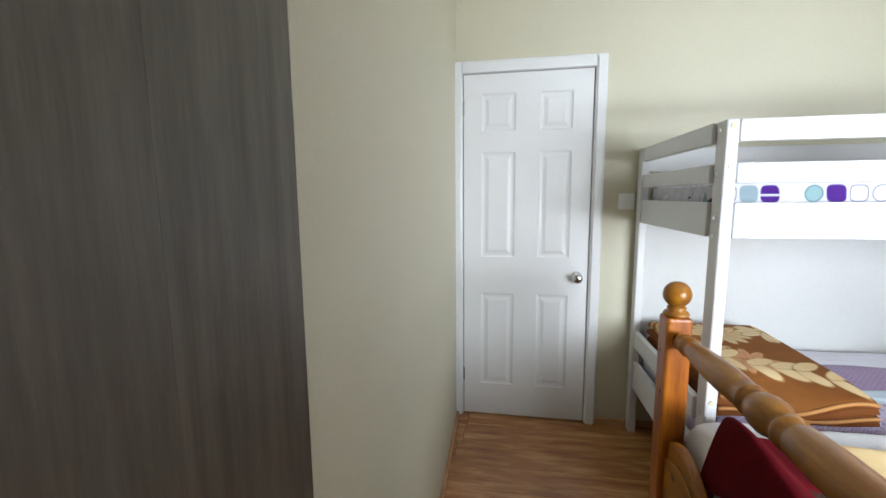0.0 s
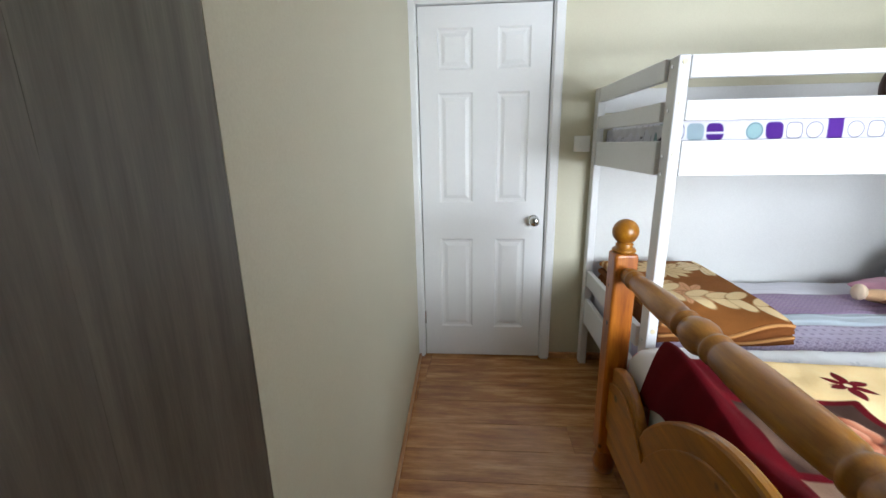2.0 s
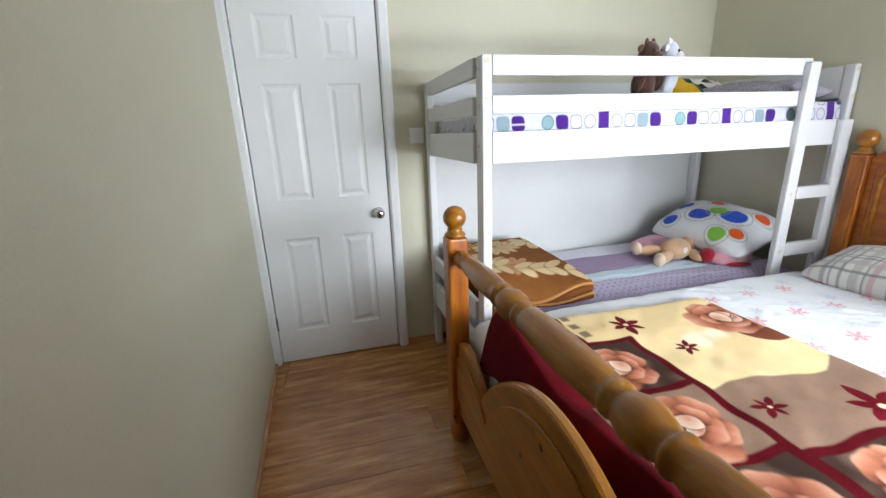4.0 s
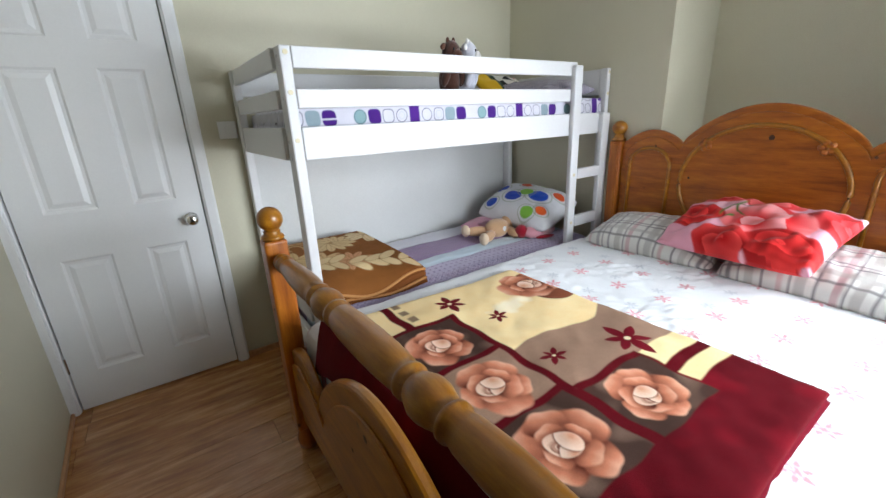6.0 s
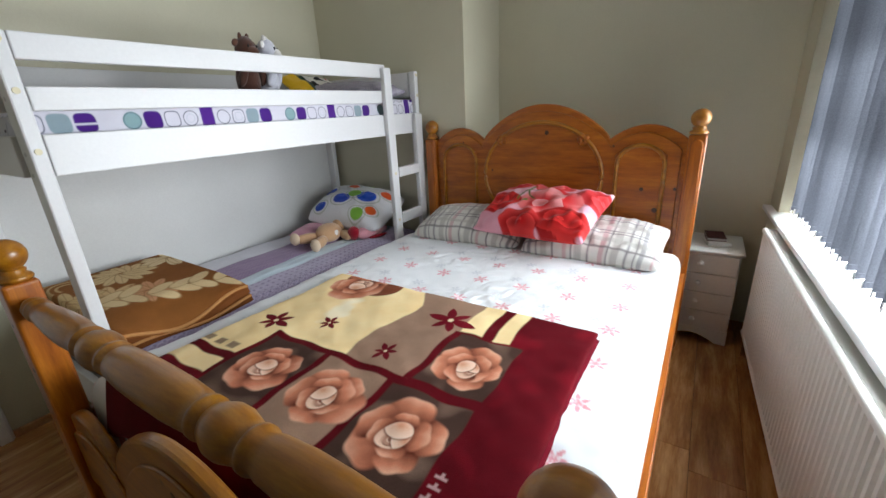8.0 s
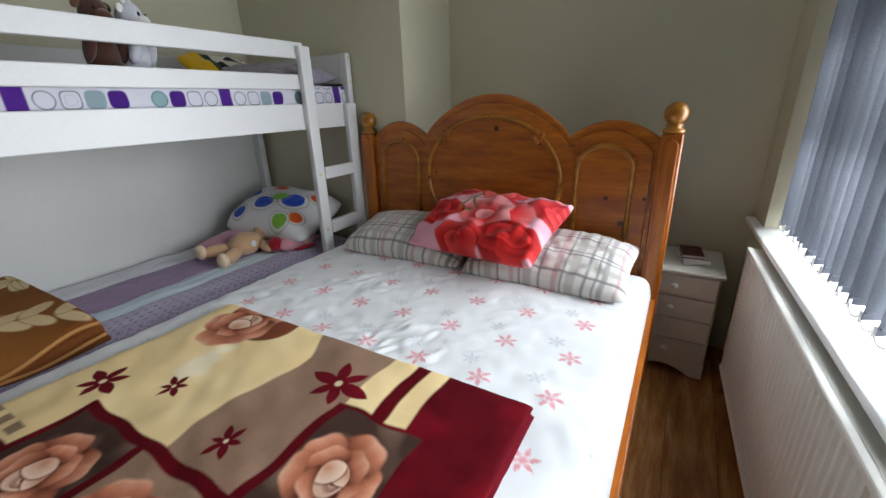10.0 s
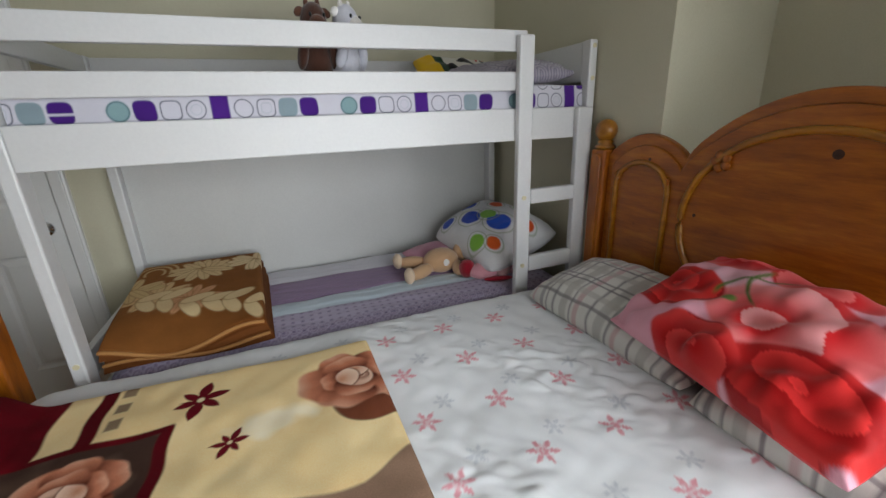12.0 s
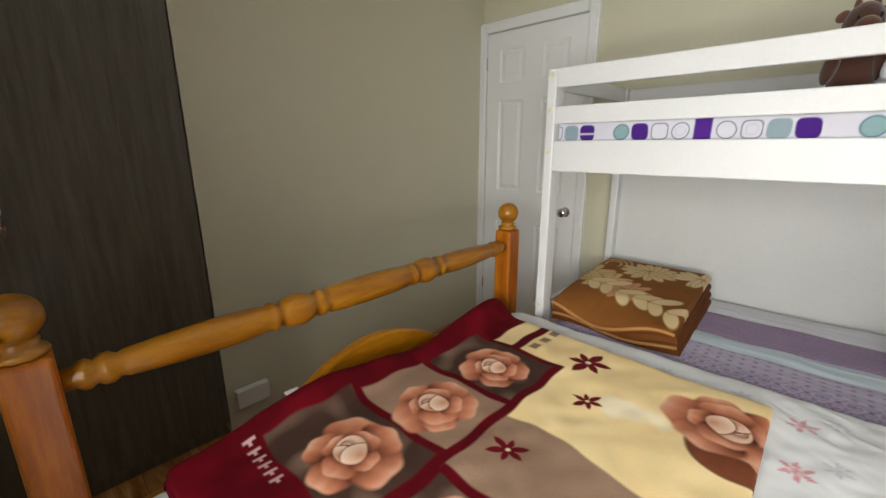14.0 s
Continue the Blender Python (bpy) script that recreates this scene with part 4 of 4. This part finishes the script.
cloth("cover_end", [(1.350 + 0 * Yg + 0.003 * wav(Yg, Zg2, 3, 40), Yg, Zg2, mixin(flat_dye(Yg.shape, lin(205, 203, 208)), (Zg2 < 1.31 + 0.012 * np.sin(Yg * 30)) * 1.0, lin(58, 44, 64)))], COTTON, um)


def rings_dye(U, V):
    d = np.hypot(np.mod(U * 3, 1) - 0.5, np.mod(V * 3.5, 1) - 0.5)
    C = flat_dye(U.shape, lin(168, 162, 174))
    return mixin(C, 0.7 * soft(np.abs(np.mod(d * 5, 1) - 0.5) - 0.2, 0.15), lin(112, 102, 122))


p4 = pillow("bunk_pillow", 0.42, 0.52, 0.11, rings_dye, COTTON, 22, "grey pillow with a fine ring pattern on the upper bunk")
spin(p4, 2.965, 2.115, 1.438, 4, -4, 4)


def bright_dye(U, V):
    C = flat_dye(U.shape, lin(226, 222, 214))
    h = wav(U, V, 40, 5)
    C = mixin(C, (h > 0.35) * 1.0, lin(24, 24, 26))
    C = mixin(C, (U < -0.55) * 1.0, lin(230, 184, 30))
    C = mixin(C, ((U > -0.55) & (U < -0.35)) * 1.0, lin(30, 60, 40))
    return mixin(C, ((U > 0.55) & (h < 0.2)) * 1.0, lin(200, 60, 60))


p5 = pillow("folded_cloth", 0.30, 0.20, 0.075, bright_dye, COTTON, 27, "bunched black, white, yellow and red printed cloth on the bunk", "cloth", 80, 0.02)
spin(p5, 2.85, 2.34, 1.472, 34, 0, 4).scale = (1.3, 1.2, 1.2)


def blob(C, cx, cy, cz, rx, ry, rz, sheets, rot=None, n=22):
    A, B = grid(0, 2 * np.pi, 2 * n, 0, np.pi, n)
    P = np.stack([rx * np.cos(A) * np.sin(B), ry * np.sin(A) * np.sin(B), rz * np.cos(B)], -1)
    P = P * (1 + 0.03 * wav(A * 0 + P[..., 0] * 9, P[..., 1] * 9 + P[..., 2] * 9, int(cx * 997 + cz * 331) % 1000, 4))[..., None]
    if rot:
        M = np.array(Euler([radians(k) for k in rot]).to_matrix())
        P = P @ M.T
    sheets.append((P[..., 0] + cx, P[..., 1] + cy, P[..., 2] + cz, flat_dye(A.shape, C)))


def plush_animal(x, y, z, body, face, paw, label, turn):
    """A sitting soft toy: body, head with muzzle, ears, horns, arms and feet in one skin."""
    s = []
    blob(body, 0, 0.02, 0.085, 0.062, 0.056, 0.088, s)
    blob(body, 0, 0.0, 0.205, 0.050, 0.050, 0.054, s)
    blob(face, 0.006, -0.042, 0.190, 0.033, 0.030, 0.030, s)
    for k in (-1, 1):
        blob(face, k * 0.052, 0.005, 0.232, 0.020, 0.012, 0.014, s, (0, k * 25, 0), 12)
        blob(face, k * 0.022, 0.0, 0.254, 0.010, 0.010, 0.018, s, None, 10)
        blob(body, k * 0.060, -0.020, 0.105, 0.020, 0.022, 0.050, s, (20, k * -12, 0), 14)
        blob(paw, k * 0.036, -0.070, 0.024, 0.027, 0.034, 0.024, s, None, 14)
        blob((0.01, 0.01, 0.01), 0.006 + k * 0.026, -0.046, 0.218, 0.006, 0.005, 0.007, s, None, 8)
    ob = cloth("soft_toy", s, PLUSH)
    tagged(ob, label, "soft toy", "soft toys on the bunk")
    spin(ob, x, y, z, 0, 0, turn)
    ob.scale = (0.86, 0.9, 1.06)
    return ob


plush_animal(2.168, 1.985, 1.389, lin(74, 46, 36), lin(92, 60, 46), lin(222, 200, 172), "dark brown plush cow sitting on the upper bunk", 6)
plush_animal(2.276, 1.985, 1.389, lin(196, 196, 206), lin(226, 222, 218), lin(224, 204, 176), "pale grey and white plush sheep sitting on the upper bunk", 38)

# ---- lower bunk ----
def stripes(X, Y):
    C = flat_dye(X.shape, lin(212, 210, 218))
    e = 0.006 * np.sin(X * 7)
    C = mixin(C, soft(Y + e - 2.42, 0.008), lin(138, 112, 146))
    C = mixin(C, soft(Y + e - 2.42, 0.008) * 0.25 * (np.mod(np.floor(X * 90) + np.floor(Y * 90), 2)), lin(178, 160, 186))
    C = mixin(C, soft(Y + e - 2.165, 0.008), lin(196, 210, 220))
    C = mixin(C, soft(Y + e - 2.04, 0.008), lin(182, 172, 196))
    d = np.hypot(np.mod(X * 28, 1) - 0.5, np.mod(Y * 28, 1) - 0.5)
    C = mixin(C, soft(Y + e - 2.03, 0.008) * 0.7 * soft(d - 0.2, 0.1), lin(112, 98, 132))
    return mixin(C, soft(Y - 1.90, 0.01) * 0.6 * soft(np.abs(np.mod(d * 4, 1) - 0.5) - 0.2, 0.1), lin(120, 104, 136))


def quilt_lift(X, Y):
    seam = np.minimum.reduce([np.abs(Y - c) for c in (2.42, 2.165, 2.04)])
    return 0.006 * np.minimum(1, seam / 0.03) + 0.004 * wav(X, Y, 17, 14) + 0.002 * wav(X * 0.3, Y * 2, 19, 60)


lm = thing("bunk_mattress", "lower mattress under a quilted spread striped lilac, purple and white", "mattress", group="bunk mattresses")
cloth("bedspread", pad(1.347, 3.195, 1.835, 2.632, 0.361, 0.166, 330, 220, stripes, quilt_lift, 24, 0.22), COTTON, lm)


part("mattress_body", box(1.352, 3.190, 1.842, 2.626, 0.3605, 0.50, 0.02, 3), TICKING, lm, "pale ticking under the spread")


def leafy(X, Y):
    """Brown ground with cream leaves and pale rust flowers."""
    X, Y = 1.62 + (X - 1.62) * 0.8, 2.28 + (Y - 2.22) * 0.72
    C = flat_dye(X.shape, lin(134, 84, 40))
    C = mixin(C, np.clip(wav(X, Y, 51, 9), 0, 1) * 0.5, lin(160, 108, 58))
    C = mixin(C, soft(Y - 2.02 + 0.05 * np.sin(X * 9), 0.05), lin(116, 66, 28))
    rng = np.random.RandomState(8)
    for bx0, by0, n, size, c in ((1.62, 2.40, 13, 0.055, (214, 186, 140)), (1.80, 2.42, 12, 0.05, (224, 200, 158)), (1.50, 2.24, 12, 0.055, (212, 176, 130)), (1.60, 2.19, 10, 0.045, (204, 150, 110)), (1.42, 2.30, 9, 0.05, (206, 176, 128))):
        for k in range(n):
            a = 6.283 * k / n + rng.uniform(-0.2, 0.2)
            cx, cy = bx0 + 0.055 * math.cos(a), by0 + 0.04 * math.sin(a)
            ex, ey = (X - cx) * math.cos(a) + (Y - cy) * math.sin(a), -(X - cx) * math.sin(a) + (Y - cy) * math.cos(a)
            d = np.hypot(ex / size, ey / (size * 0.36))
            C = mixin(C, soft(d - 1, 0.15), lin(*c))
            C = mixin(C, 0.6 * soft(np.abs(d - 1) - 0.07, 0.1) + 0.4 * soft(np.abs(ey) - 0.0015, 0.002) * soft(d - 1, 0.1), lin(140, 96, 52))
    for k in range(6):
        cx = 1.47 + 0.060 * k
        cy = 2.22 - 0.022 * k + 0.012 * math.sin(k * 2.1)
        for s in (-1, 1):
            a = -0.35 + s * (0.75 + 0.2 * math.sin(k * 1.7))
            ex, ey = (X - cx) * math.cos(a) + (Y - cy) * math.sin(a), -(X - cx) * math.sin(a) + (Y - cy) * math.cos(a)
            d = np.hypot((ex - 0.040) / 0.050, ey / 0.022)
            C = mixin(C, soft(d - 1, 0.15), lin(222, 196, 150))
            C = mixin(C, 0.5 * soft(np.abs(d - 1) - 0.08, 0.1), lin(150, 104, 58))
    for r in (0.03, 0.05, 0.07):
        C = mixin(C, 0.8 * soft(np.abs(np.hypot(X - 1.47, (Y - 2.42) * 0.8) - r) - 0.004, 0.004) * (Y > 2.40), lin(206, 176, 128))
    return C


bb = thing("brown_blanket", "folded brown fleece blanket with cream leaf and flower print", "blanket")
PIPING = painted("camel_hem", lin(176, 124, 70), 0.9, 0.08, 300, 0.001)
for k in range(4):
    z0 = 0.528 + 0.029 * k

    def sag(X, Y, Z, B, k=k):
        f = np.clip((2.02 - Y) / 0.17, 0, 1) ** 1.5
        w = f * (0.030 * np.sin((X - 1.35) * 13 + 0.6 * k) - 0.040 * (k > 0)) * (0.25 + 0.25 * k)
        tilt = 0.03 * np.clip((Y - 1.85) / 0.6, 0, 1) * k / 3
        skew = 0.04 * (Y - 1.85)
        return X - skew, Y, Z + w + tilt, B + w + tilt
    if k == 3:
        dy = leafy
    else:
        def dy(X, Y):
            return flat_dye(X.shape, lin(108, 62, 28))
    cloth("fold", pad(1.360 + 0.005 * (k % 2), 1.880 - 0.006 * k, 1.850 - 0.004 * k, 2.545, z0, 0.028, 190, 230, dy, None, 40, 0.35, sag), FLEECE, bb)
    if k in (1, 3):
        edge = [(x, 1.848 - 0.004 * k, z0 + 0.013 + (0.030 * math.sin((x - 1.35) * 13 + 0.6 * k) - 0.040) * (0.25 + 0.25 * k)) for x in np.linspace(1.367, 1.874 - 0.006 * k, 40)]
        part("piping", tube(edge, 0.0065), PIPING, bb, "camel hem", True)


def spots(U, V):
    C = flat_dye(U.shape, lin(226, 226, 228))
    rng = np.random.RandomState(5)
    for cx, cy, r, c in ((-0.68, 0.1, 0.20, (38, 78, 186)), (-0.12, -0.32, 0.22, (36, 74, 190)), (0.42, -0.05, 0.25, (34, 84, 200)), (0.10, -0.02, 0.17, (132, 190, 70)), (-0.15, 0.45, 0.14, (226, 96, 44)), (0.75, 0.35, 0.15, (228, 92, 40)), (0.72, -0.55, 0.14, (232, 100, 40)), (0.45, -0.75, 0.17, (130, 186, 66)), (-0.45, 0.75, 0.16, (60, 66, 150)), (0.25, 0.75, 0.16, (140, 190, 80)), (-0.6, -0.65, 0.18, (36, 80, 190))):
        d = np.hypot((U - cx) * 1.1, V - cy)
        C = mixin(C, soft(np.abs(d - r * 1.35) - 0.012, 0.015) * 0.7, lin(150, 160, 130))
        C = mixin(C, soft(d - r, 0.02), lin(*c))
    return C


p6 = pillow("spotted_pillow", 0.45, 0.64, 0.22, lambda U, V: spots(-V, U), COTTON, 31, "white pillow with blue, green and orange spots in the bunk corner", hem=0.5, pinch=0.38, rounding=0.22)
spin(p6, 2.985, 2.235, 0.672, 3, -18, 5)
p7 = pillow("pink_cushion", 0.28, 0.24, 0.07, lambda U, V: mixin(flat_dye(U.shape, lin(206, 150, 168)), (V < -0.55) * 1.0, lin(150, 26, 48)), COTTON, 36, "small pink cushion with a dark red edge under the toys", "cushion", 60)
spin(p7, 2.70, 2.36, 0.565, 8, 0, 16)


def bear():
    """A lying teddy: head, ears, muzzle, body, limbs with pads."""
    s, tan, pale = [], lin(206, 166, 128), lin(226, 202, 174)
    blob(tan, 0, 0, 0.05, 0.075, 0.058, 0.052, s)
    blob(tan, 0.125, 0.02, 0.065, 0.058, 0.050, 0.048, s)
    blob(pale, 0.168, 0.0, 0.075, 0.026, 0.024, 0.022, s, None, 12)
    for k in (-1, 1):
        blob(tan, 0.130, 0.02 + 0.048 * k, 0.088, 0.016, 0.018, 0.022, s, None, 12)
        blob(tan, 0.045, -0.01 + 0.066 * k, 0.040, 0.026, 0.052, 0.025, s, (0, 0, 18 * k), 14)
        blob(tan, -0.105, 0.046 * k, 0.036, 0.066, 0.026, 0.028, s, (0, 0, -22 * k), 14)
        blob(pale, -0.162, 0.072 * k, 0.042, 0.020, 0.030, 0.034, s, None, 12)
        blob((0.02, 0.015, 0.01), 0.160, 0.0 + 0.02 * k, 0.098, 0.005, 0.005, 0.005, s, None, 6)
    blob((0.75, 0.75, 0.75), 0.0, -0.055, 0.06, 0.014, 0.004, 0.018, s, None, 8)
    return tagged(cloth("teddy_bear", s, PLUSH), "tan teddy bear lying on the lower bunk with a white tag", "soft toy", "soft toys in the lower bunk")


spin(bear(), 2.68, 2.215, 0.530, 6, 0, 2).scale = (1.24, 1.24, 1.2)


def rag_doll():
    """A small lying soft doll with a pink body and a dark red hood."""
    s = []
    blob(lin(212, 150, 160), 0, 0, 0.04, 0.085, 0.05, 0.042, s)
    blob(lin(150, 22, 40), -0.085, 0.02, 0.05, 0.040, 0.042, 0.045, s)
    blob(lin(224, 178, 178), 0.075, -0.02, 0.048, 0.04, 0.036, 0.036, s)
    blob(lin(216, 160, 170), 0.14, 0.02, 0.03, 0.05, 0.022, 0.022, s, (0, 0, 20), 12)
    blob(lin(150, 22, 40), 0.05, -0.055, 0.016, 0.07, 0.016, 0.012, s, None, 12)
    return tagged(cloth("soft_doll", s, PLUSH), "pink soft toy with dark red trim lying on its side", "soft toy", "soft toys in the lower bunk")


spin(rag_doll(), 2.835, 2.02, 0.530, 0, 0, -14)

# ---- small fixtures ----
sw = thing("light_switch", "white plastic light switch beside the door", "switch")
part("plate", box(1.190, 1.276, 2.668, 2.6795, 1.252, 1.338, 0.003, 2), PLASTIC, sw)
part("rocker", box(1.222, 1.244, 2.663, 2.668, 1.275, 1.315, 0.002, 2), PLASTIC, sw)
so = thing("wall_socket", "white plastic double socket low on the cream wall", "socket")
part("plate", box(0.368, 0.405, 0.81, 0.955, 0.13, 0.215, 0.004, 2), PLASTIC, so)

# ---- floor planks ----
rng = random.Random(4)
protos = {}
for r in range(19):
    y0 = -0.62 + r * 0.176
    x = 0.12 - rng.uniform(0, 1.2)
    while x < 3.9:
        x1 = x + 1.22
        a, b = max(x, 0.11), min(x1, 3.9)
        if b - a > 0.02:
            ln = round(b - a, 3)
            if ln not in protos:
                protos[ln] = mesh_of("plank", box(0, ln - 0.0012, 0, 0.1748, -0.012, 0, 0.0008, 1), LAMINATE)
            pl = new("plank", protos[ln])
            pl.parent = sub
            pl.location = (a, y0, 0)
        x = x1
